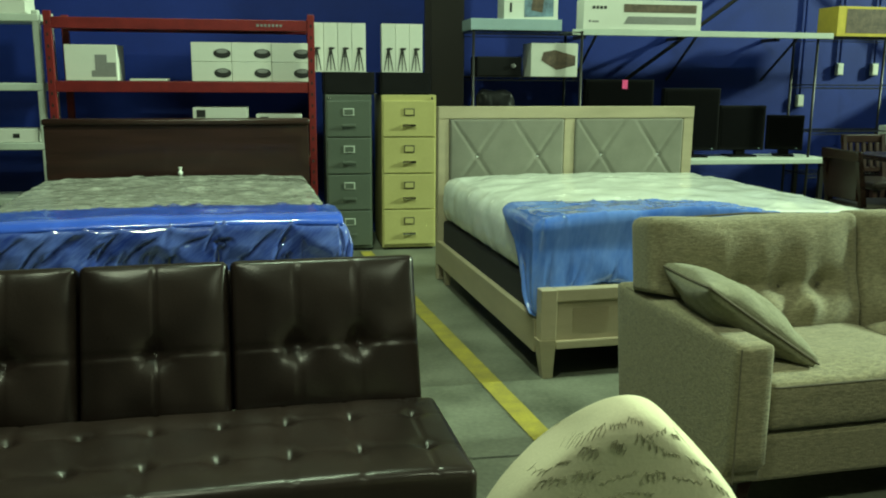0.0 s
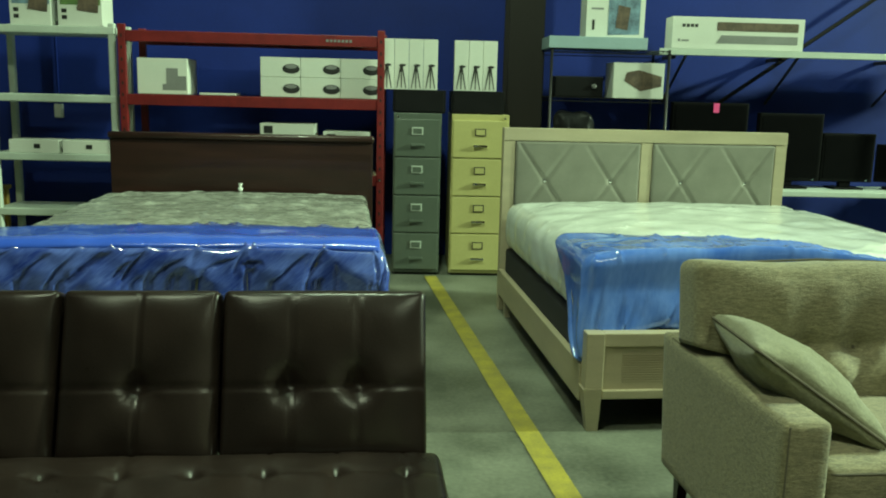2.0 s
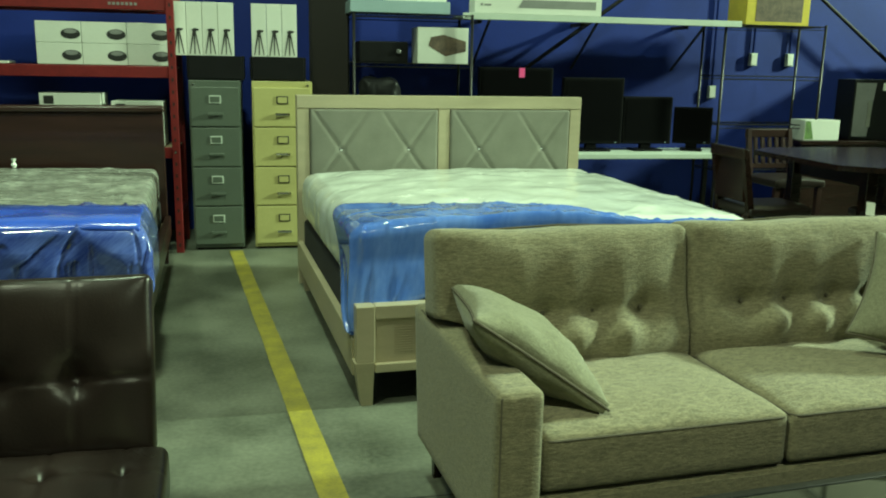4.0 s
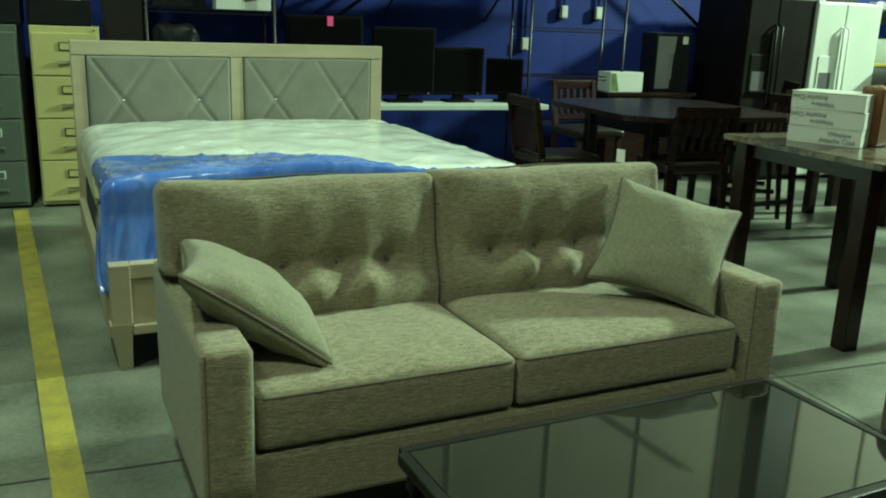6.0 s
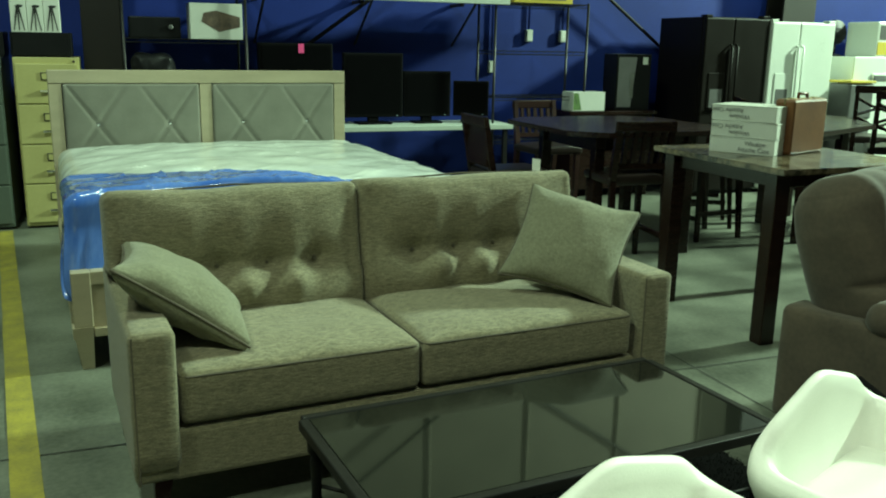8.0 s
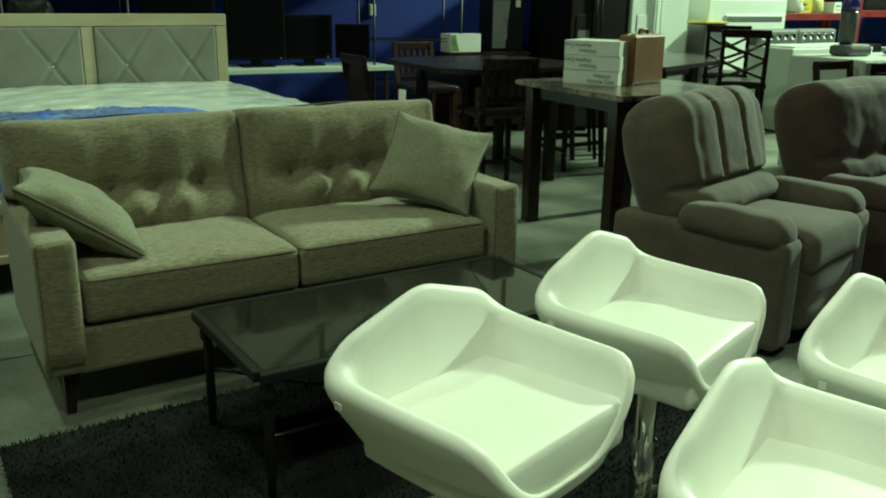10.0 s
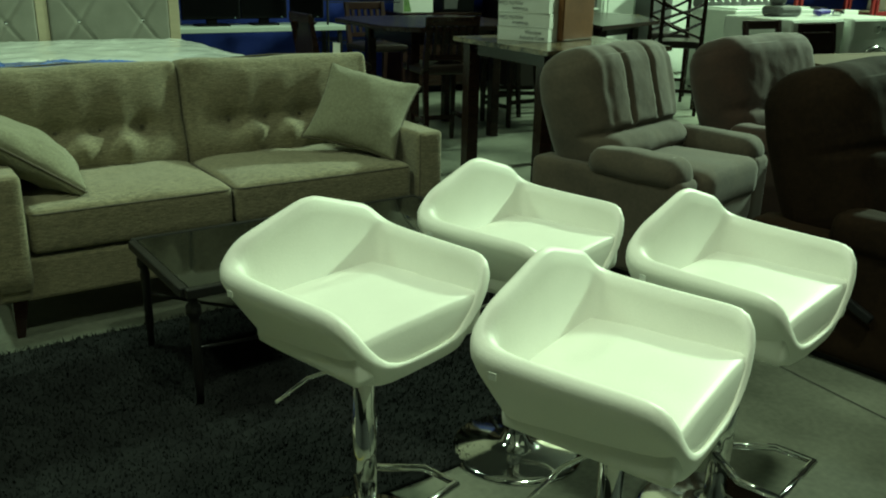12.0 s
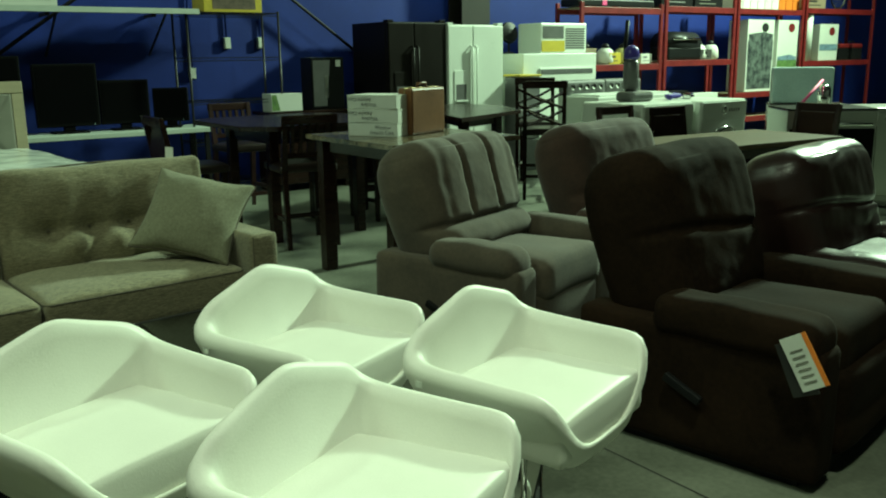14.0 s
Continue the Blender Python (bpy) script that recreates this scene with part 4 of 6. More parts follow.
def wall_shelf():
    root = thing("wall_shelf", "long white metal wall shelf on slanted brackets", "shelf", (1.70, 6.2, 1.86))
    bm = box(0, 2.5, 0, 0.45, 0, 0.012, 0.002)
    box(0, 2.5, -0.003, 0.012, -0.02, 0.03, 0.003, bm)
    part("shelf_board", bm, M["white_plastic"], root)
    for x in (0.25, 1.2, 2.2):
        part("shelf_bracket", tube([(x, 0.08, -0.004), (x, 0.70, -0.4)], 0.012, 8), M["steel"], root)
        part("bracket_plate", box(x - 0.02, x + 0.02, 0.44, 0.715, -0.03, -0.001, 0), M["steel"], root)


wall_shelf()
c, hx, hy, h = carton("flat pale blue plastic box on the wire rack", 0.77, 1.57, 6.1, 6.5, 1.866, 1.96, M["teal"], name="plastic_box")
c, hx, hy, h = carton("tall pale carton with a blue picture of a screen", 1.08, 1.56, 6.2, 6.45, 1.962, 2.45, M["carton"])
blob(c, M["photo_blue"], [(-0.06, 0.02), (0.2, 0.03), (0.2, 0.36), (-0.06, 0.36)], front(hy))
blob(c, M["photo"], [(0.0, 0.08), (0.1, 0.06), (0.12, 0.24), (0.02, 0.26)], front(hy, 0.003))
bars(c, M["ink_grey"], [(-0.2, -0.1, 0.22, 0.235)], front(hy))
blob(c, M["ink"], [(-0.19, 0.06), (-0.17, 0.06), (-0.17, 0.14), (-0.19, 0.14)], front(hy), "picture_remote")
c, hx, hy, h = carton("long white carton with a black soundbar pictured on it", 1.80, 2.90, 6.22, 6.42, 1.892, 2.15, M["carton"])
blob(c, M["ink_grey"], [(-0.18, 0.05), (0.50, 0.05), (0.50, 0.115), (-0.14, 0.115)], front(hy))
blob(c, M["photo"], [(-0.18, 0.15), (0.50, 0.15), (0.50, 0.22), (-0.18, 0.22)], front(hy))
bars(c, M["ink"], [(-0.47 + 0.035 * k, -0.445 + 0.035 * k, 0.175, 0.2) for k in range(4)], front(hy), "maker_mark")
bars(c, M["ink_grey"], [(-0.47, -0.41, 0.06, 0.075), (-0.5, -0.48, 0.06, 0.08)], front(hy))
c, hx, hy, h = carton("white carton with a brown projector pictured on it", 1.32, 1.74, 6.16, 6.45, 1.478, 1.765, M["carton"])
blob(c, M["photo"], [(-0.12, 0.14), (0.02, 0.06), (0.19, 0.10), (0.19, 0.18), (0.0, 0.23), (-0.1, 0.21)], front(hy))
dark = thing("dark_device", "dark electronic device on the wire rack", "electronics", (1.05, 6.35, 1.478))
part("device_body", box(-0.2, 0.2, -0.15, 0.15, 0, 0.17, 0.01), M["black"], dark)
part("device_knob", turned([(0.02, 0), (0.02, 0.012), (0.014, 0.016)], 14), M["grey_plastic"], dark, m=pose(0.12, -0.151, 0.09, 90))
bag = thing("plastic_bag", "crumpled dark plastic bag on the wire rack", "bag", (1.02, 6.22, 1.0))
link_mesh("bag_body", soft(0.17, 0.09, 0.16, 0.08, (16, 10, 10), lambda x, y, z: (x + ripple(x, y, z, 12, 0.02), y + ripple(x, y, z, 14, 0.02, 3), z + 0.2 + ripple(x, y, z, 11, 0.02, 5))), M["black"], bag, smooth=True)
c, hx, hy, h = carton("yellow carton with a brown picture, on the wire rack", 4.28, 4.90, 6.28, 6.6, 1.868, 2.14, M["yellow"])
blob(c, M["photo"], [(-0.22, 0.03), (0.24, 0.03), (0.24, 0.25), (-0.22, 0.25)], front(hy))

bench = thing("television_bench", "long white bench with old televisions on it", "bench", (2.2, 6.1, 0))
part("bench_top", box(0, 2.03, 0, 0.55, 0.70, 0.745, 0.005), M["white_plastic"], bench)
for x in (0.06, 1.97):
    for y in (0.06, 0.49):
        part("bench_leg", box(x - 0.02, x + 0.02, y - 0.02, y + 0.02, 0, 0.70, 0), M["black_metal"], bench)


def television(x, y, width, height, z, rz=0, tag=False):
    root = thing("television", "old black flat television" + (" with a pink sticker" if tag else ""), "television", (x, y, z), rz, "televisions on the bench")
    part("tv_foot", box(-width * 0.28, width * 0.28, -0.1, 0.1, 0, 0.018, 0.006), M["tv_black"], root)
    part("tv_neck", box(-0.05, 0.05, -0.02, 0.03, 0.018, 0.07, 0.004), M["tv_black"], root)
    part("tv_case", box(-width / 2, width / 2, -0.03, 0.045, 0.06, height, 0.008), M["tv_black"], root)
    part("tv_screen", box(-width / 2 + 0.025, width / 2 - 0.025, -0.033, -0.0305, 0.095, height - 0.025, 0), M["screen"], root)
    part("power_light", box(width / 2 - 0.06, width / 2 - 0.05, -0.0325, -0.0305, 0.072, 0.08, 0), M["teal"], root)
    if tag:
        part("pink_sticker", box(0.02, 0.07, -0.036, -0.0335, height - 0.085, height - 0.005, 0), M["pink"], root)


television(2.23, 6.42, 0.66, 0.715, 0.745, 0, True)
television(2.935, 6.40, 0.56, 0.64, 0.745)
television(3.465, 6.42, 0.47, 0.48, 0.745)
television(3.92, 6.42, 0.34, 0.39, 0.745, -25)


# ---- rug and coffee table ----
def shag_rug():
    root = thing("shag_rug", "black shag rug on the concrete floor", "rug", (1.655, 0.37, 0), 5.6, size=(1.033, 1.033, 1))
    part("rug_backing", box(-1.06, 1.06, -0.72, 0.72, 0.0, 0.012, 0.004), M["shag"], root)
    rng = np.random.default_rng(3)
    n = 34000
    x, y = rng.uniform(-1.07, 1.07, n), rng.uniform(-0.73, 0.73, n)
    a, lean, h = rng.uniform(0, 2 * np.pi, n), rng.uniform(0.0, 0.02, n), rng.uniform(0.016, 0.027, n)
    dx, dy = np.cos(a) * 0.0035, np.sin(a) * 0.0035
    base = np.stack([x - dx, y - dy, np.full(n, 0.008), x + dx, y + dy, np.full(n, 0.008), x - dy * lean * 260, y + dx * lean * 260, h], 1).reshape(-1, 3)
    me = bpy.data.meshes.new("rug_fluff")
    me.from_pydata(base.tolist(), [], np.arange(3 * n).reshape(-1, 3).tolist())
    tagged(link_mesh("rug_fluff", me, M["shag"], root), kind="stuff")


shag_rug()


def coffee_table():
    root = thing("coffee_table", "black iron coffee table with a smoked glass top", "coffee table", (1.742, 0.645, 0.0), 4.9, size=(1.03, 1.03, 1.05))
    hx, hy, z = 0.59, 0.287, 0.405
    for s in (-1, 1):
        part("frame_bar", box(-hx, hx, s * hy - 0.014, s * hy + 0.014, z - 0.03, z, 0.004), M["black_metal"], root)
        part("frame_bar", box(s * hx - 0.014, s * hx + 0.014, -hy + 0.015, hy - 0.015, z - 0.03, z, 0.004), M["black_metal"], root)
    part("glass_top", box(-hx + 0.016, hx - 0.016, -hy + 0.016, hy - 0.016, z - 0.012, z - 0.002, 0.002), M["glass_top"], root, "smoked reflective glass top")
    corners = [(sx * (hx - 0.03), sy * (hy - 0.03)) for sx, sy in ((-1, -1), (1, -1), (1, 1), (-1, 1))]
    for x, y in corners:
        part("table_leg", turned([(0.012, 0.016), (0.013, 0.07), (0.016, 0.1), (0.014, 0.2), (0.017, 0.28), (0.014, 0.30), (0.024, 0.315), (0.024, 0.34), (0.015, 0.35), (0.015, 0.376)], 14, at=(x, y, 0)), M["black_metal"], root, smooth=True)
    # two bowed stretchers that cross under the glass
    for a, b in ((0, 2), (1, 3)):
        pts = []
        for k in range(13):
            f = k / 12
            bow = 0.10 * math.sin(math.pi * f)
            pts.append((corners[a][0] * (1 - f) + corners[b][0] * f, corners[a][1] * (1 - f) + corners[b][1] * f, 0.20 - bow + (0.012 if a else 0)))
        part("stretcher", tube(pts, 0.006, 8), M["black_metal"], root, smooth=True)


coffee_table()


# ---- bar stools ----
def stool_shell(front_w, front_y, back_w, back_y, peak_y):
    """One ring of the shell, from the front edge round the back, with the height of the rim above each point."""
    corners = [(-front_w, front_y), (front_w, front_y), (back_w, back_y), (0.0, peak_y), (-back_w, back_y)]
    tops = [0.662, 0.662, 0.674, 0.780, 0.674]
    pts = []
    per = 16
    for k in range(5):
        a, b = corners[k], corners[(k + 1) % 5]
        for j in range(per):
            f = j / per
            h = tops[k] * (1 - f) + tops[(k + 1) % 5] * f
            if k == 0:
                h = 0.503 + (0.662 - 0.503) * max(0, 1 - min(f, 1 - f) / 0.21)
            if k in (1, 4):
                g = f if k == 1 else 1 - f
                h = 0.662 + 0.012 * g ** 2
            if k in (2, 3):
                g = f if k == 2 else 1 - f
                h = 0.676 + 0.036 * min(1, g / 0.16) + 0.080 * g
            pts.append([a[0] * (1 - f) + b[0] * f, a[1] * (1 - f) + b[1] * f, h])
    p = np.array(pts)
    for _ in range(5):
        p = (np.roll(p, 1, 0) + 2 * p + np.roll(p, -1, 0)) / 4
    return p


WIDE, DEEP, TALL, LOW = 0.96, 0.87, 1.0, 0.543


def bar_stool(at, rz, first=[]):
    label = "white leatherette bar stool with low arms and a chrome base"
    if first:
        ob = copy_thing(first[0], pose(*at, 0, 0, rz))
        return ob
    root = thing("bar_stool", label, "stool", at, rz, "white bar stools")
    rings = []
    # from the underside out and up to the rim, over it and down inside
    for ring, level in (((0.05, -0.08, 0.05, 0.06, 0.07), 0.0), ((0.150, -0.195, 0.145, 0.135, 0.14), 0.0), ((0.166, -0.212, 0.168, 0.160, 0.165), 0.05), ((0.180, -0.218, 0.190, 0.178, 0.180), 0.16),
                        ((0.252, -0.224, 0.262, 0.214, 0.212), 0.68), ((0.268, -0.227, 0.278, 0.224, 0.220), 0.84), ((0.269, -0.227, 0.278, 0.224, 0.220), 0.93), ((0.262, -0.225, 0.269, 0.217, 0.213), 0.99),
                        ((0.250, -0.222, 0.254, 0.205, 0.203), 1.0), ((0.239, -0.219, 0.241, 0.193, 0.193), 0.97), ((0.233, -0.212, 0.233, 0.185, 0.187), 0.88), ((0.200, -0.208, 0.197, 0.168, 0.172), 0.30), ((0.10, -0.1, 0.10, 0.1, 0.1), 0.25)):
        rim = stool_shell(*ring)
        rings.append([(WIDE * x, DEEP * y, LOW + TALL * ((h - 0.462) * level if level > 0.31 or level < 0.2 else min(0.043, h - 0.474))) for x, y, h in rim])
    n = len(rim)
    verts = [v for ring in rings for v in ring]
    faces = [[i * n + k, i * n + (k + 1) % n, (i + 1) * n + (k + 1) % n, (i + 1) * n + k] for i in range(len(rings) - 1) for k in range(n)]
    faces += [list(range(n))[::-1], [(len(rings) - 1) * n + k for k in range(n)]]
    me = bpy.data.meshes.new("shell")
    me.from_pydata(verts, [], faces)
    link_mesh("shell", me, M["white_leather"], root, "padded white bucket shell", True)

    def cushion(x, y, z):
        wide = 1 - 0.05 * np.clip((y - 0.02) / 0.18, 0, 1) ** 1.5 + 0.05 * np.clip(-y / 0.2, 0, 1)
        puff = 0.014 * np.clip(1 - (x / 0.19) ** 4, 0, 1) * np.clip(1 - (y / 0.21) ** 4, 0, 1)
        return x * wide, y, np.where(z > 0, z + puff + ripple(x, y, z * 0, 9, 0.002, 5), z)
    link_mesh("seat_cushion", soft(0.196, 0.198, 0.050, 0.014, (22, 22, 4), cushion), M["white_leather"], root, smooth=True, m=pose(0, -0.016, LOW + TALL * 0.075) @ Matrix.Diagonal((1.05 * WIDE, DEEP, 1, 1)))
    part("size_sticker", box(-0.008, 0.008, -0.001, 0.001, -0.007, 0.007, 0), M["carton"], root, "small round pale sticker", m=pose(-0.283 * WIDE, 0.145 * DEEP, LOW + TALL * 0.172, 0, 0, 90))
    part("pole", turned([(0.03, 0.03), (0.03, 0.36), (0.026, 0.362), (0.026, LOW)], 24), M["chrome"], root, "chrome gas-lift pole", True)
    part("base_disc", turned([(0.205, 0.0), (0.205, 0.006), (0.18, 0.014), (0.09, 0.024), (0.045, 0.036), (0.032, 0.06)], 40), M["chrome"], root, "trumpet-shaped chrome base", True)
    bm = tube([(-0.03, 0, 0.20), (-0.11, -0.10, 0.20), (-0.11, -0.20, 0.20), (0.11, -0.20, 0.20), (0.11, -0.10, 0.20), (0.03, 0, 0.20)], 0.010, 8)
    part("footrest", bm, M["chrome"], root, "chrome footrest bar", True)
    part("lift_lever", tube([(-0.02, 0.0, LOW - 0.04), (-0.13, 0.05, LOW - 0.055), (-0.2, 0.08, LOW - 0.10)], 0.005, 8), M["chrome"], root, smooth=True)
    first.append(root)
    return root


bar_stool((1.376, -0.545, 0), 20.5)
bar_stool((1.957, -0.356, 0), 23.4)
bar_stool((2.238, -0.882, 0), 18.3)
bar_stool((1.666, -1.10, 0), 26.0)


# ---- recliners ----
def recliner(label, at, rz, mat, width=0.90, depth=0.94, top=0.98, arm=0.58, style="plain", arm_r=0.07):
    root = thing("recliner", label, "recliner", at, rz, "recliners", size=(1.022, 1.022, 1.022))
    w, d = width / 2, depth / 2
    aw = 0.092
    part("base_plinth", box(-w + 0.06, w - 0.06, -d + 0.08, d - 0.1, 0, 0.04, 0), M["black"], root)
    for s in (-1, 1):
        link_mesh("side_panel", soft(aw - 0.012, d - 0.03, (arm - 0.12) / 2, 0.03, (8, 20, 10), lambda x, y, z: (x + ripple(x, y, z, 4, 0.006, s), y, z)), mat, root, smooth=True, m=pose(s * (w - aw), -0.02, 0.03 + (arm - 0.12) / 2))

        def pad(x, y, z):
            f = np.clip(-y / (d - 0.1), 0, 1)
            drop = 0.05 * f ** 5
            return x * (1 + 0.06 * f), y, z - drop + ripple(x, y, z, 7, 0.008, s * 2) - crease(y, [-(d - 0.16)], 0.008, 0.012) * (z > 0)
        link_mesh("arm_pad", soft(aw + 0.004, d - 0.19, 0.075, arm_r + 0.004, (12, 26, 10), pad), mat, root, "padded rolled arm", True, pose(s * (w - aw), -0.165, arm - 0.07))
    inner = w - 2 * aw
    link_mesh("seat_cushion", soft(inner - 0.002, 0.34, 0.09, 0.06, (20, 24, 6), lambda x, y, z: (x, y, z + np.where(z > 0, 0.025 * np.clip(1 - (x / inner) ** 4, 0, 1), 0) + ripple(x, y, z, 5, 0.01, 3))), mat, root, smooth=True, m=pose(0, -0.12, 0.40))
    link_mesh("footrest_panel", soft(inner - 0.002, 0.05, 0.15, 0.045, (20, 6, 14), lambda x, y, z: (x, y - np.where(y < 0, 0.02 * np.clip(1 - (x / inner) ** 4, 0, 1) - crease(z, [-0.02], 0.015, 0.015), 0), z)), mat, root, smooth=True, m=pose(0, -d + 0.05, 0.22))
    hb = (top - 0.36) / 2

    def back(x, y, z):
        f = y < 0
        # shoulders are round, the front swells in channels or in two rolls
        u = z / hb
        side = np.abs(x) / w
        x = x * (1 - 0.03 * np.clip((u - 0.3) / 0.7, 0, 1) ** 2 - 0.11 * np.clip(0.3 - u, 0, 1))
        z = z - 0.04 * side ** 3 * np.clip(u, 0, 1)
        out = 0.05 * np.clip(1 - (x / w) ** 4, 0, 1)
        if style == "channels":
            upper = np.clip((u + 0.30) / 0.08, 0, 1)
            pull = upper * crease(x, [-0.115, 0.115], 0.022, 0.014) + 0.006 * upper * np.exp(-((np.abs(x) - 0.28) / 0.03) ** 2)
            pull += 0.030 * np.exp(-((u + 0.36) / 0.06) ** 2)
            pull += upper * ripple(np.sign(x) * 3 + x * 2, y * 0, z, 30, 0.004, 5) * np.exp(-(np.abs(np.abs(x) - 0.115) / 0.05))
            out += np.where(u < -0.36, 0.045 * np.exp(-((u + 0.66) / 0.22) ** 2), 0)
        elif style == "tuft":
            pull = dent(x, z, [(-0.12, -0.09), (0.12, -0.09)], 0.035, 0.06) + crease(z, [-0.10], 0.02, 0.03)
        else:
            pull = 0.018 * np.exp(-((u + 0.05 + 0.10 * np.sin(x * 4)) / 0.05) ** 2) + film_folds(x, z, 0.38, 0.3, 14, 0.004, 0.1, 7, 0.016)
        yy = np.where(f, y - out + pull + ripple(x, y * 0, z, 6, 0.006, 4) + ripple(x, y * 0, z, 16, 0.002, 9), y + 0.02 * np.clip(1 - u ** 2, 0, 1))
        return x, yy, z + np.where(u > 0.8, ripple(x, y, z * 0, 4, 0.015, 2), 0)
    link_mesh("backrest", soft(w - 0.035, 0.145, hb, 0.125, (88, 16, 72), back), mat, root, "padded backrest", True, pose(0, d - 0.20, 0.37 + hb, -16))
    part("release_lever", box(-0.012, 0.012, -0.075, 0.075, -0.016, 0.016, 0.006), M["black"], root, "black release lever", m=pose(-w - 0.014, -0.02, 0.26, 25))
    return root


recliner("taupe microsuede recliner with a channelled back", (3.620, 0.955, 0), 17.7, M["grey_suede"], 0.92, 0.86, 0.985, 0.575, "channels")
recliner("brown microsuede recliner with a tufted back", (4.795, 1.055, 0), 6.8, M["brown_suede"], 0.94, 0.95, 0.985, 0.56, "tuft")
rec = recliner("dark brown microsuede recliner with a paper price tag", (3.755, -0.385, 0), 10.8, M["dark_suede"], 0.92, 0.96, 1.03, 0.565, "plain", 0.05)
part("price_tag", box(-0.002, 0.002, -0.036, 0.036, -0.085, 0.085, 0), M["carton"], rec, "white price tag with an orange edge", m=pose(-0.512, -0.425, 0.46, -30))
part("price_tag_edge", box(-0.0025, 0.0025, -0.050, -0.0365, -0.085, 0.085, 0), M["orange"], rec, "orange tag edge", m=pose(-0.512, -0.425, 0.46, -30))
part("price_tag_back", box(-0.002, 0.002, -0.042, 0.042, -0.085, 0.085, 0), M["ink"], rec, m=pose(-0.506, -0.41, 0.435, -24))
bars(rec, M["silver_leather"], [(-0.018, 0.024, 0.04 - 0.02 * k, 0.046 - 0.02 * k) for k in range(6)], pose(-0.516, -0.425, 0.455) @ pose(0, 0, 0, -30) @ pose(0, 0, 0, 0, 0, -90))
recliner("oxblood leather recliner with a shiny worn back", (4.860, -0.28, 0), 8.9, M["red_leather"], 0.98, 0.95, 0.94, 0.55, "plain")


# ---- tables and chairs ----
def dark_table(label, name, outline, z, legs, mat, thick=0.035, apron=0.09, leg_w=0.075):
    root = thing(name, label, "table")
    bm = bmesh.new()
    bm.faces.new([bm.verts.new((x, y, z - thick)) for x, y in outline])
    made = bmesh.ops.extrude_face_region(bm, geom=bm.faces[:])
    for v in made["geom"]:
        if isinstance(v, bmesh.types.BMVert):
            v.co.z += thick
    bmesh.ops.recalc_face_normals(bm, faces=bm.faces[:])
    bmesh.ops.bevel(bm, geom=bm.edges[:], offset=0.005, segments=2, affect="EDGES")
    part("tabletop", bm, mat, root)
    for x, y in legs:
        part("table_leg", box(x - leg_w / 2, x + leg_w / 2, y - leg_w / 2, y + leg_w / 2, 0, z - thick, 0.004), M["espresso"], root)
    for (xa, ya), (xb, yb) in zip(legs, legs[1:] + legs[:1]):
        way = Vector((xb - xa, yb - ya, 0))
        length = way.length - leg_w
        part("apron", box(-length / 2, length / 2, -0.011, 0.011, z - thick - apron, z - thick, 0.002), M["espresso"], root, m=pose((xa + xb) / 2, (ya + yb) / 2, 0, 0, 0, math.degrees(math.atan2(way.y, way.x))))
    return root


dark_table("counter-height table with a brown marble-look top", "pub_table", [(3.61, 1.83), (4.57, 1.84), (4.56, 2.90), (3.60, 2.89)], 0.914, [(3.71, 1.98), (4.48, 1.99), (4.47, 2.80), (3.69, 2.79)], M["marble"], 0.03, 0.08, 0.085)
dark_table("dark counter-height dining table with clipped corners", "dining_table", [(3.50, 3.74), (3.71, 3.54), (4.62, 3.54), (4.83, 3.74), (4.83, 4.68), (4.62, 4.88), (3.71, 4.88), (3.50, 4.68)], 0.92, [(3.79, 3.82), (4.54, 3.82), (4.54, 4.60), (3.79, 4.60)], M["espresso"], 0.035, 0.12)
dark_table("dark counter-height table with clipped corners", "dining_table", [(5.27, 3.37), (6.31, 3.83), (6.73, 4.59), (6.51, 5.17), (5.96, 4.99), (5.53, 4.17)], 0.91, [(5.63, 3.82), (6.17, 4.02), (6.36, 4.77), (5.92, 4.57)], M["espresso"], 0.035, 0.09)
dark_table("long brown wooden dining table", "dining_table", [(5.85, 1.45), (7.40, 1.30), (7.48, 2.15), (5.93, 2.30)], 0.76, [(6.00, 1.60), (7.25, 1.48), (7.30, 2.05), (6.05, 2.15)], M["light_wood"])


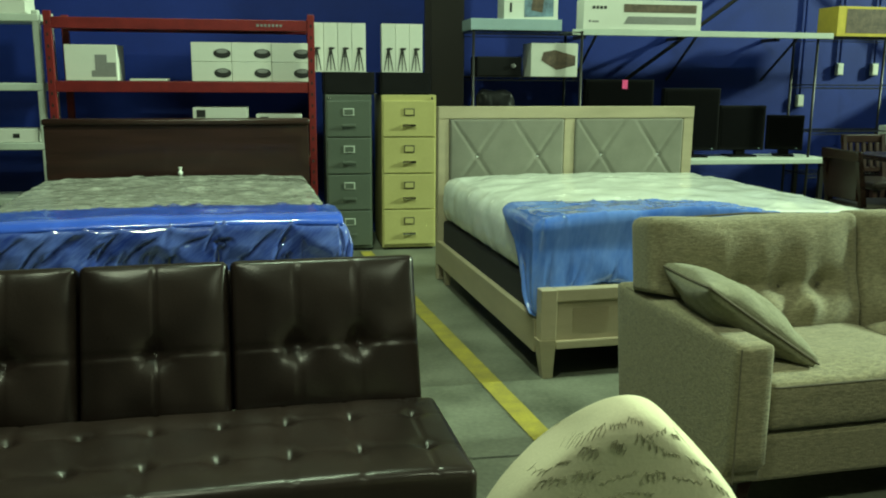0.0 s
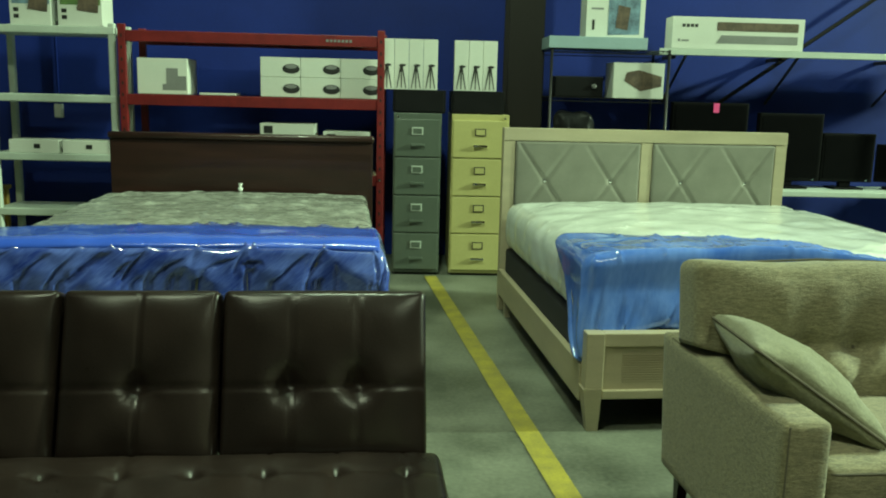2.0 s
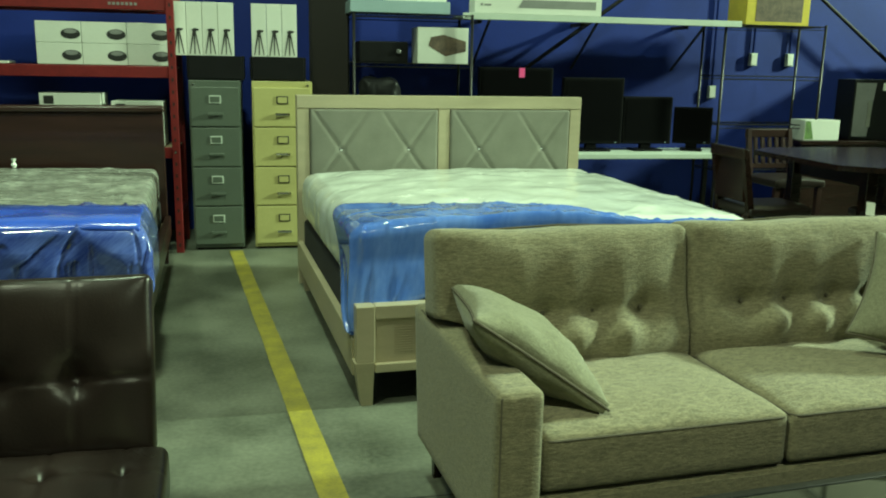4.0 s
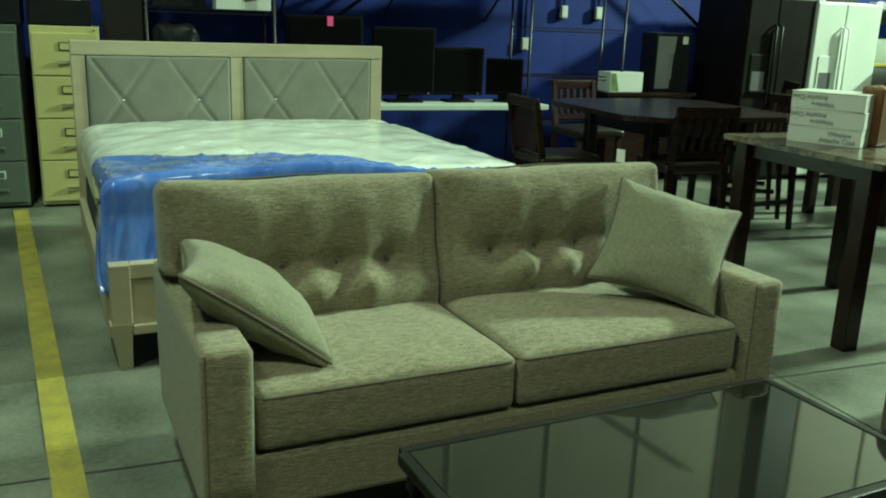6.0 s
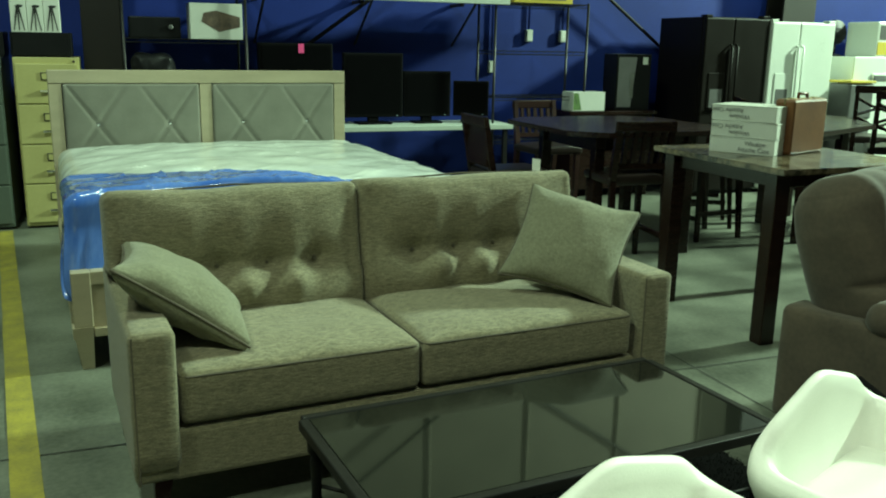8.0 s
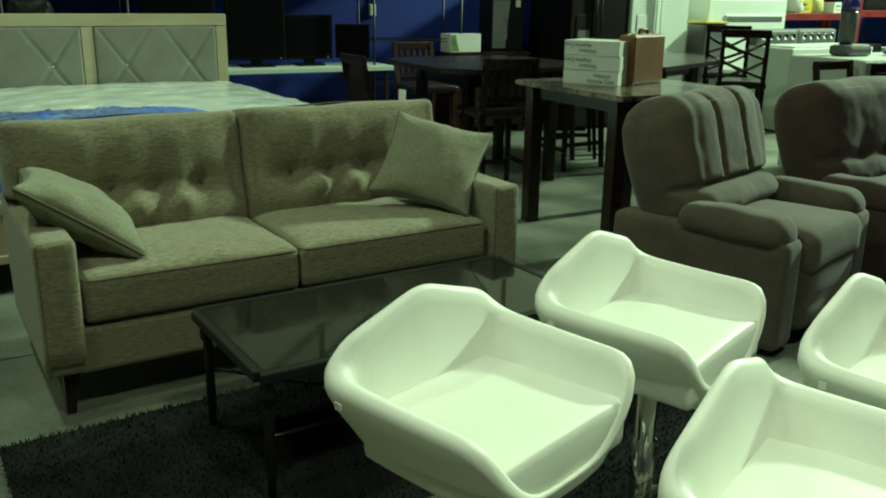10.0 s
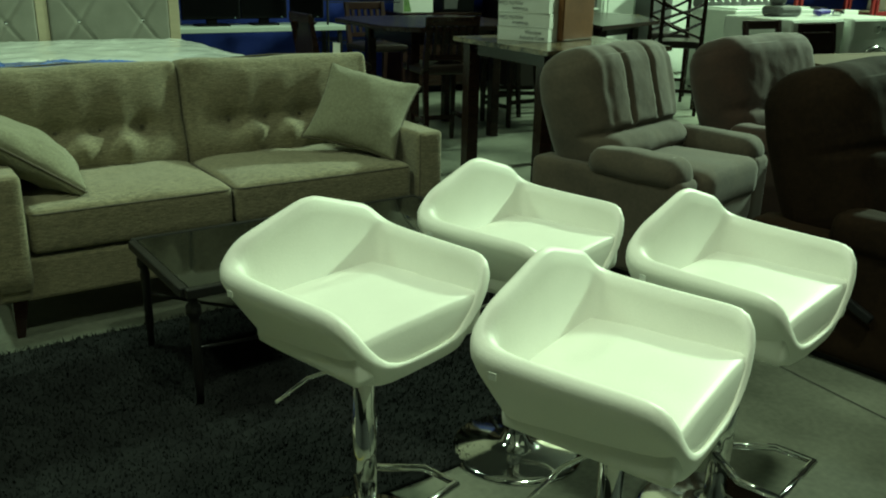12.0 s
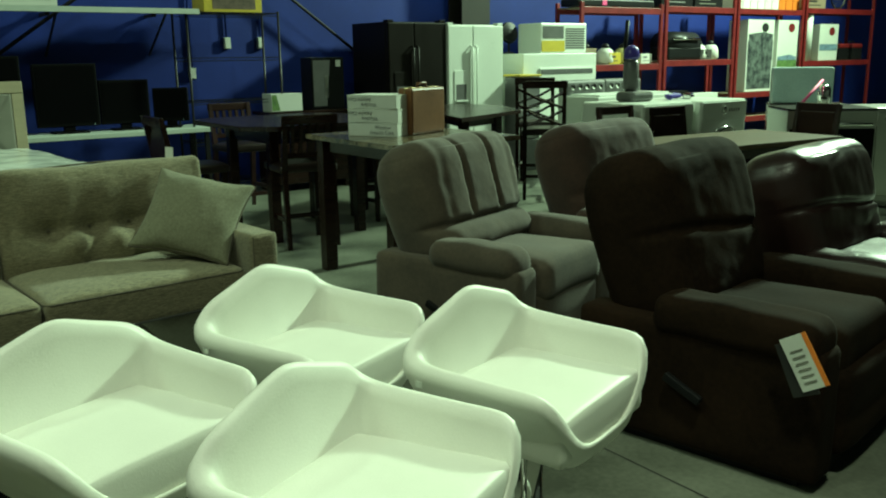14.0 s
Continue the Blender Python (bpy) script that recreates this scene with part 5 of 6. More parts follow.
def dark_chair(label, at, rz, seat=0.60, top=1.02, style="slats", mat="espresso"):
    """A wooden chair; -y is its front."""
    root = thing("dining_chair", label, "chair", at, rz, "dark dining chairs")
    for x in (-0.19, 0.19):
        part("front_leg", leg(x, -0.19, 0, seat - 0.03, 0.03, 0.042), M[mat], root)
        part("back_leg", leg(x, 0.19, 0, seat, 0.032, 0.042, dy=0.05), M[mat], root)
        part("back_post", leg(x, 0.19 + 0.07, seat, top, 0.042, 0.034, dy=-0.07), M[mat], root)
        part("side_stretcher", box(x - 0.012, x + 0.012, -0.18, 0.19, 0.2, 0.235, 0.002), M[mat], root)
    part("front_stretcher", box(-0.18, 0.18, -0.2, -0.18, 0.16, 0.195, 0.002), M[mat], root)
    link_mesh("seat", soft(0.225, 0.22, 0.028, 0.015, (12, 12, 4), lambda x, y, z: (x, y, z + np.where(z > 0, 0.012 * np.clip(1 - (x / 0.2) ** 4, 0, 1), 0))), M["leather"], root, "dark padded seat", True, pose(0, -0.01, seat))

    def yy(z):
        return 0.19 + 0.07 * (z - seat) / (top - seat)
    part("top_rail", box(-0.215, 0.215, yy(top) - 0.014, yy(top) + 0.014, top - 0.07, top, 0.008), M[mat], root)
    if style == "slats":
        part("lower_rail", box(-0.17, 0.17, yy(seat + 0.1) - 0.01, yy(seat + 0.1) + 0.01, seat + 0.08, seat + 0.12, 0.003), M[mat], root)
        for k in range(5):
            x = -0.13 + 0.065 * k
            part("back_slat", leg(x, yy(top - 0.07), seat + 0.12, top - 0.07, 0.026, 0.026, dy=yy(seat + 0.1) - yy(top - 0.07)), M[mat], root)
    elif style == "cross":
        for z in (seat + 0.10, seat + 0.27):
            for s in (-1, 1):
                pts = [(s * -0.18, yy(z), z - 0.03), (s * -0.06, yy(z + 0.02), z + 0.015), (s * 0.06, yy(z + 0.05), z + 0.055), (s * 0.18, yy(z + 0.1), z + 0.12)]
                part("cross_slat", tube(pts, 0.014, 6), M[mat], root)
    elif style == "panel":
        part("back_panel", box(-0.17, 0.17, yy(top - 0.2) - 0.012, yy(top - 0.2) + 0.012, seat + 0.06, top - 0.071, 0.004), M[mat], root)
    elif style == "open":
        part("lower_rail", box(-0.17, 0.17, yy(top - 0.2) - 0.01, yy(top - 0.2) + 0.01, top - 0.24, top - 0.19, 0.003), M[mat], root)
    return root


dark_chair("dark slat-back counter chair at the dining table", (3.964, 3.71, 0), 180 - 8, 0.60, 1.0)
dark_chair("dark panel-back counter chair at the dining table", (3.254, 4.137, 0), 90, 0.60, 1.0, "panel")
dark_chair("dark slat-back counter chair at the dining table", (4.217, 5.38, 0), 2, 0.60, 1.0, "slats", "mahogany")
dark_chair("dark slat-back counter chair at the dining table", (5.044, 4.28, 0), -85, 0.60, 1.0)
dark_chair("dark counter chair beside the clipped-corner table", (5.361, 4.717, 0), -120, 0.62, 1.08, "open")
dark_chair("dark counter chair with a crossed-slat back", (6.891, 4.148, 0), 138, 0.66, 1.16, "cross")
dark_chair("dark counter chair with a crossed-slat back", (7.462, 4.887, 0), 132, 0.66, 1.17, "cross")
dark_chair("brown open-back chair at the long wooden table", (6.413, 2.506, 0), 0, 0.46, 0.98, "open", "mahogany")
dark_chair("dark chair at the long wooden table", (6.968, 2.44, 0), -5, 0.46, 0.95, "panel")
dark_chair("brown panel-back chair at the long wooden table", (7.57, 1.808, 0), -95, 0.46, 0.98, "panel", "mahogany")


# ---- on the pub table ----
way = math.degrees(math.atan2(-0.33, 0.18))
for k in range(3):
    z0 = 0.914 + 0.0868 * k
    c = thing("attache_box", "white carton for an attache case, lettered in black script", "box", (3.955, 2.49, z0), way + (0, 1.5, -1)[k], "attache case cartons", size=(0.94, 0.94, 1.021))
    part("carton_body", box(-0.19, 0.19, -0.14, 0.14, 0, 0.083, 0.003), M["carton"], c)
    part("lid_edge", box(-0.192, 0.192, -0.142, 0.142, 0.077, 0.0835, 0.002), M["carton"], c)
    flip = k > 0
    for line, (text, dx) in enumerate((("Winslow", 0.02), ("Attache Case", -0.02))):
        m = pose(0.0 + dx, -0.1435, 0.046 - 0.032 * line, 90) if not flip else pose(0.02 + dx, -0.1435, 0.035 + 0.032 * line, 90, 180)
        lettering(text, 0.034, M["ink_grey"], c, m)

case = thing("briefcase", "tan leather briefcase standing on the pub table", "briefcase", (4.215, 2.415, 0.914), 20, size=(1.021, 1.021, 1.021))
part("case_shell", box(-0.185, 0.185, -0.055, 0.055, 0, 0.29, 0.015), M["tan_leather"], case)
part("case_seam", box(-0.187, 0.187, -0.004, 0.004, 0.004, 0.292, 0.002), M["brass"], case)
part("case_handle", tube([(-0.05, 0, 0.29), (-0.045, 0, 0.315), (0.045, 0, 0.315), (0.05, 0, 0.29)], 0.009, 8), M["tan_leather"], case, smooth=True)
for x in (-0.12, 0.12):
    part("case_latch", box(x - 0.015, x + 0.015, -0.012, 0.012, 0.291, 0.296, 0.001), M["brass"], case)


# ---- console with cartons by the wall ----
con = thing("console_table", "dark console table against the blue wall", "console table", (5.35, 6.35, 0))
part("console_top", box(-0.5, 0.5, -0.22, 0.22, 0.82, 0.855, 0.004), M["espresso"], con)
part("console_body", box(-0.46, 0.46, -0.19, 0.2, 0.08, 0.819, 0.004), M["espresso"], con)
for x in (-0.43, 0.43):
    part("console_foot", box(x - 0.03, x + 0.03, -0.18, 0.18, 0, 0.08, 0), M["espresso"], con)
c, hx, hy, h = carton("white and green carton on the console table", 4.90, 5.26, 6.18, 6.4, 0.857, 1.04, M["carton"])
blob(c, M["photo_green"], [(-hx + 0.01, 0.01), (-hx + 0.1, 0.01), (-hx + 0.06, h - 0.01), (-hx + 0.01, h - 0.01)], front(hy))
c, hx, hy, h = carton("tall black carton with a grey appliance pictured on it", 5.42, 5.82, 6.25, 6.5, 0.857, 1.41, M["black"])
blob(c, M["ink_grey"], [(-hx + 0.02, 0.03), (-0.02, 0.03), (0.03, h - 0.03), (-hx + 0.02, h - 0.03)], front(hy))
blob(c, M["stainless"], [(-0.04, 0.12), (0.0, 0.12), (0.0, 0.36), (-0.04, 0.36)], front(hy, 0.003))
bars(c, M["carton"], [(0.10, 0.16, h - 0.1, h - 0.03)], front(hy))


# ---- refrigerators, freezer, laundry ----
def fridge(label, x0, x1, y0, height, mat, dispenser):
    root = thing("refrigerator", label, "refrigerator", ((x0 + x1) / 2, y0, 0))
    w = (x1 - x0) / 2
    part("cabinet", box(-w, w, 0.06, 0.78, 0.03, height - 0.02, 0.008), mat, root)
    part("kick_plate", box(-w + 0.02, w - 0.02, 0.07, 0.1, 0, 0.03, 0), M["black"], root)
    split = -w + 2 * w * 0.44
    for a, b in ((-w, split - 0.003), (split + 0.003, w)):
        d = part("door", box(a, b, 0.0, 0.058, 0.05, height - 0.03, 0.012), mat, root)
        hxx = b - 0.03 if b < 0.2 and a < split - 0.01 else a + 0.03
        part("door_handle", tube([(hxx, -0.001, 0.72), (hxx, -0.035, 0.74), (hxx, -0.035, 1.50), (hxx, -0.001, 1.52)], 0.012, 8), mat, d, smooth=True)
        part("hinge_cover", box((a if a < -0.1 else b - 0.08), (a + 0.08 if a < -0.1 else b), 0.01, 0.1, height - 0.029, height, 0.004), mat, d)
    if dispenser:
        cx = (-w + split) / 2
        part("dispenser_frame", box(cx - 0.1, cx + 0.1, -0.008, -0.0005, 0.86, 1.24, 0.003), mat, root)
        part("dispenser_recess", box(cx - 0.075, cx + 0.075, -0.010, -0.0085, 0.90, 1.08, 0), M["grey_plastic"], root, "grey dispenser recess")
        part("dispenser_tray", box(cx - 0.085, cx + 0.085, -0.03, -0.0105, 0.88, 0.90, 0.002), mat, root)
    return root


fridge("white side-by-side refrigerator with a door dispenser", 7.01, 7.83, 5.91, 1.78, M["white_enamel"], True)
fridge("black side-by-side refrigerator beside the white one", 6.215, 6.995, 5.935, 1.805, M["dark_fridge"], True)

fz = thing("upright_freezer", "white upright freezer with a window air conditioner on top", "freezer", (8.96, 5.97, 0), size=(0.987, 0.987, 0.987))
part("freezer_cabinet", box(-0.75, 0.55, 0.02, 0.72, 0, 1.44, 0.01), M["white_enamel"], fz)
part("freezer_door", box(-0.48, 0.48, 0.0, 0.019, 0.1, 1.26, 0.006), M["white_enamel"], fz)
part("freezer_grille", box(-0.46, 0.46, -0.006, -0.0005, 1.18, 1.24, 0.002), M["grey_plastic"], fz)
ac = thing("air_conditioner", "white window air conditioner with a yellow label", "air conditioner", (8.96, 6.25, 1.422), size=(0.987, 0.987, 0.987))
part("ac_case", box(-0.42, 0.40, -0.22, 0.22, 0, 0.38, 0.015), M["white_enamel"], ac)
for k in range(9):
    part("ac_louvre", box(0.02, 0.36, -0.226, -0.2205, 0.06 + k * 0.03, 0.075 + k * 0.03, 0), M["grey_plastic"], ac)
part("ac_label", box(-0.40, 0.0, -0.226, -0.2205, 0.02, 0.16, 0), M["yellow"], ac, "yellow energy label")
part("ac_window", box(-0.38, -0.02, -0.226, -0.2205, 0.19, 0.34, 0), M["grey_plastic"], ac)
fan = thing("desk_fan", "small dark desk fan on the freezer", "fan", (8.42, 6.5, 1.422), size=(0.987, 0.987, 0.987))
part("fan_foot", turned([(0.08, 0), (0.08, 0.015), (0.015, 0.03), (0.012, 0.16)], 16), M["black"], fan)
part("fan_cage", turned([(0.04, -0.05), (0.13, -0.03), (0.14, 0.0), (0.13, 0.03), (0.04, 0.05)], 20), M["black"], fan, m=pose(0, 0, 0.27, 80))

bin_ = thing("yellow_bin_stack", "stack of yellow plastic bins beside the refrigerator", "bin", (8.131, 5.90, 0), size=(0.987, 0.987, 0.987))
for k in range(3):
    part("bin", box(-0.17, 0.17, -0.15, 0.15, k * 0.39, k * 0.39 + 0.38, 0.02), M["grey_plastic"], bin_)
part("bin_lid", box(-0.18, 0.18, -0.16, 0.16, 1.165, 1.19, 0.005), M["yellow"], bin_, "yellow lid")


def top_washer(x, y, rz=0):
    root = thing("washing_machine", "white top-loading washing machine with a knobbed panel", "washing machine", (x, y, 0), rz, "laundry machines")
    part("washer_body", box(-0.34, 0.34, -0.33, 0.33, 0.02, 0.92, 0.015), M["white_enamel"], root)
    part("washer_feet", box(-0.3, 0.3, -0.3, 0.3, 0, 0.02, 0), M["black"], root)
    part("washer_lid", box(-0.29, 0.29, -0.31, 0.16, 0.921, 0.94, 0.006), M["white_enamel"], root)
    panel = part("control_panel", box(-0.34, 0.34, 0.18, 0.33, 0.921, 1.10, 0.03), M["grey_plastic"], root)
    for k in range(5):
        part("dial", turned([(0.035, 0), (0.035, 0.015), (0.024, 0.025)], 16), M["chrome"], panel, m=pose(-0.24 + 0.12 * k, 0.178, 1.02, 90))


top_washer(9.378, 5.20, 1)
top_washer(8.687, 5.167, 1)


def front_washer(x, y, rz=0):
    root = thing("washing_machine", "white front-loading washing machine with a round chrome door", "washing machine", (x, y, 0), rz, "laundry machines")
    part("washer_body", box(-0.34, 0.34, -0.36, 0.36, 0.02, 0.98, 0.02), M["white_enamel"], root)
    part("washer_feet", box(-0.3, 0.3, -0.3, 0.3, 0, 0.02, 0), M["black"], root)
    part("control_strip", box(-0.33, 0.33, -0.368, -0.361, 0.80, 0.96, 0.004), M["white_enamel"], root)
    part("dial", turned([(0.035, 0), (0.033, 0.02), (0.024, 0.026)], 18), M["chrome"], root, m=pose(-0.02, -0.369, 0.885, 90))
    for k in range(5):
        part("program_mark", box(0.06 + 0.035 * k, 0.08 + 0.035 * k, -0.3705, -0.369, 0.87, 0.9, 0), M["ink_grey"], root)
    ring = part("door_ring", turned([(0.25, 0), (0.25, 0.03), (0.22, 0.05), (0.18, 0.05)], 32), M["chrome"], root, "round chrome door", True, pose(0.0, -0.362, 0.50, 90))
    part("door_glass", turned([(0.17, 0.0505), (0.12, 0.06), (0.02, 0.065)], 24), M["screen"], ring, "dark door glass", True)


front_washer(7.04, 3.08, 1)
front_washer(7.78, 3.05, 1)


def vacuum(x, y, z, mat, rz=0):
    root = thing("vacuum_cleaner", "grey and purple upright vacuum cleaner on a washing machine", "vacuum cleaner", (x, y, z), rz, "vacuum cleaners")
    part("floor_head", box(-0.14, 0.14, -0.16, 0.06, 0, 0.09, 0.03), M["grey_plastic"], root)
    part("dust_cup", turned([(0.05, 0.09), (0.07, 0.12), (0.07, 0.34), (0.05, 0.37)], 18), M["grey_plastic"], root, smooth=True)
    part("motor_cap", turned([(0.06, 0.372), (0.075, 0.40), (0.06, 0.47), (0.02, 0.5)], 18), mat, root, "purple motor cap", True)
    part("handle_tube", tube([(0, 0.05, 0.1), (0, 0.08, 0.5), (0, 0.06, 0.72)], 0.018, 8), M["black"], root, smooth=True)


vacuum(7.06, 3.18, 0.98, M["purple"])
small = thing("vacuum_attachment", "chrome and purple vacuum parts lying on a washing machine", "vacuum part", (7.56, 3.09, 0.98), 30)
part("hose", tube([(-0.2, 0, 0.025), (-0.05, 0.06, 0.03), (0.12, -0.03, 0.03), (0.3, 0.05, 0.03)], 0.022, 10), M["purple"], small, smooth=True)
part("nozzle", box(0.05, 0.25, -0.15, -0.07, 0, 0.05, 0.012), M["chrome"], small)

stove = thing("kitchen_range", "stainless kitchen range with a chrome handle", "stove", (8.355, 2.08, 0), -40)
part("range_body", box(-0.38, 0.38, -0.3, 0.3, 0, 0.90, 0.008), M["stainless"], stove)
part("oven_door", box(-0.36, 0.36, -0.325, -0.301, 0.2, 0.74, 0.006), M["screen"], stove)
part("oven_handle", tube([(-0.32, -0.36, 0.78), (0.32, -0.36, 0.78)], 0.014, 10), M["chrome"], stove, smooth=True)
part("cooktop", box(-0.38, 0.38, -0.3, 0.3, 0.901, 0.915, 0.003), M["screen"], stove)
dw = thing("dishwasher", "stainless dishwasher beside the range", "dishwasher", (9.152, 1.81, 0), -39)
part("dishwasher_body", box(-0.3, 0.3, -0.3, 0.3, 0, 0.90, 0.008), M["stainless"], dw)
part("dishwasher_door", box(-0.29, 0.29, -0.32, -0.301, 0.1, 0.86, 0.006), M["stainless"], dw)
part("dishwasher_handle", tube([(-0.24, -0.355, 0.8), (0.24, -0.355, 0.8)], 0.014, 10), M["chrome"], dw, smooth=True)
gl = thing("storage_tote", "pale blue translucent storage tote on the range", "tote", (9.644, 3.02, 0), -50)
part("tote_stand", box(-0.38, 0.38, -0.2, 0.2, 0, 0.86, 0.01), M["espresso"], gl)
part("tote_body", box(-0.36, 0.24, -0.13, 0.13, 0.862, 1.24, 0.02), M["tote"], gl)
st = thing("stick_vacuum", "pink and chrome stick vacuum leaning over the range", "vacuum cleaner", (8.62, 2.28, 0.916), 10)
part("stick", tube([(-0.35, 0, 0.03), (0.1, 0, 0.22)], 0.014, 8), M["pink"], st, "pink tube", True)
part("stick_motor", turned([(0.05, 0), (0.06, 0.05), (0.06, 0.14), (0.03, 0.18)], 14, at=(0.16, 0, 0.0)), M["chrome"], st, smooth=True)


# ---- red racks along the far wall ----
def along(x):
    return 9.339 + 0.9587 * (x - 9.55)


red_rack(9.34, 10.97, 6.12, 6.62, (0.4, 1.26, 2.02), 2.08, "red steel rack with appliances along the blue wall", True, False)
red_rack(11.02, 12.65, 6.12, 6.62, (0.4, 1.30, 2.06), 2.3, "red steel rack with appliances along the blue wall", True, False)
red_rack(12.69, 14.47, 6.12, 6.62, (0.4, 0.78, 2.06), 2.3, "red steel rack with cartons along the blue wall", True, False)
red_rack(14.52, 16.67, 6.12, 6.62, (0.4, 1.24, 2.10), 2.3, "red steel rack with cartons along the blue wall", True, False)
tvflat = thing("flat_television", "flat black television lying on top of the rack", "television", (10.06, 6.32, 2.025))
part("tv_case", box(-0.75, 0.75, -0.17, 0.17, 0, 0.10, 0.02), M["black"], tvflat)
part("pink_sticker", box(-0.3, -0.22, -0.176, -0.1705, 0.02, 0.08, 0), M["pink"], tvflat)
grill = thing("table_grill", "black and chrome table grill on the red rack", "grill", (11.50, 6.32, 1.304))
part("grill_body", box(-0.38, 0.38, -0.18, 0.18, 0, 0.2, 0.04), M["black"], grill)
part("grill_lid", turned([(0.18, -0.36), (0.19, 0.0), (0.18, 0.36)], 20), M["black"], grill, smooth=True, m=pose(0, 0, 0.22, 0, 90))
part("grill_handle", tube([(-0.3, -0.2, 0.30), (0.3, -0.2, 0.30)], 0.02, 8), M["chrome"], grill, smooth=True)
rng = random.Random(8)
for x in (9.85, 10.25, 10.62, 12.35, 12.65):
    a = thing("small_appliance", "small cream and steel kitchen appliance on the red rack", "appliance", (along(x), 6.32, 1.304 if x > 11.3 else 1.264), rng.uniform(-20, 20), "kitchen appliances")
    part("appliance_body", turned([(0.10, 0), (0.13, 0.03), (0.12, 0.15), (0.09, 0.2), (0.05, 0.22)], 18), M[rng.choice(("cream_steel", "stainless", "carton"))], a, smooth=True)
    part("appliance_cap", turned([(0.06, 0.221), (0.06, 0.25), (0.03, 0.28)], 14), M["black"], a, smooth=True)
for x0, x1, z0, z1, picture, band in ((13.40, 14.13, 0.784, 1.90, "photo_grey", "photo_grey"), (14.24, 14.84, 0.784, 1.90, "photo_blue", "photo_green"), (15.5, 16.1, 1.244, 1.85, "carton", "photo_blue")):
    c, hx, hy, h = carton("tall white vacuum cleaner carton with a picture, on the red rack", along(x0), along(x1), 6.17, 6.52, z0, z1, M["carton"], group="vacuum cartons")
    top = 0.5 if picture == "carton" else 0.8 if picture == "photo_grey" else 0.48
    if picture != "carton":
        blob(c, M[picture], [(-hx + 0.03, 0.04), (hx - 0.03, 0.04), (hx - 0.03, h * top), (hx * 0.2, h * (top + 0.03)), (-hx + 0.03, h * top)], front(hy))
    blob(c, M[band], [(-hx + 0.02, h * top * 0.55), (hx - 0.02, h * top * 0.55), (hx - 0.02, h * top * 0.9), (-hx + 0.02, h * top * 0.9)], front(hy, 0.003), "picture_band")
    blob(c, M["red" if picture != "photo_grey" else "ink"], oval(hx * 0.3, h - 0.12, 0.09, 0.07), front(hy, 0.003), "picture_badge")
paper = thing("paper_roll", "tall pale paper roll standing on the red rack", "roll", (14.775, 6.24, 1.244))
part("roll_body", turned([(0.02, 0), (0.085, 0), (0.085, 0.80), (0.06, 0.80), (0.055, 0.72)], 24), M["carton"], paper, smooth=True)
for x in (16.4, 16.85):
    t = thing("toolbox", "dark red and black toolbox on the red rack", "toolbox", (along(x), 6.32, 1.244), 0, "toolboxes")
    part("toolbox_body", box(-0.16, 0.16, -0.12, 0.12, 0, 0.2, 0.015), M["black"], t)
    part("toolbox_lid", box(-0.165, 0.165, -0.125, 0.125, 0.2, 0.28, 0.02), M["red"], t)
    part("toolbox_handle", tube([(-0.08, 0, 0.27), (-0.07, 0, 0.32), (0.07, 0, 0.32), (0.08, 0, 0.27)], 0.01, 8), M["black"], t, smooth=True)
for k in range(9):
    c, hx, hy, h = carton("small white and orange carton on top of the red rack", 12.75 + 0.19 * k, 12.925 + 0.19 * k, 6.22, 6.47, 2.064, 2.30, M["carton" if k < 6 else "orange"], group="small cartons")


def dark_box(label, x0, x1, y0, y1, z0, z1, mat, mark):
    root, hx, hy, h = carton(label, x0, x1, y0, y1, z0, z1, mat, group="boxes on the red racks")
    bars(root, mark, [(-hx * 0.7, hx * 0.1, h * 0.55, h * 0.75), (-hx * 0.7, hx * 0.5, h * 0.25, h * 0.33)], front(hy))


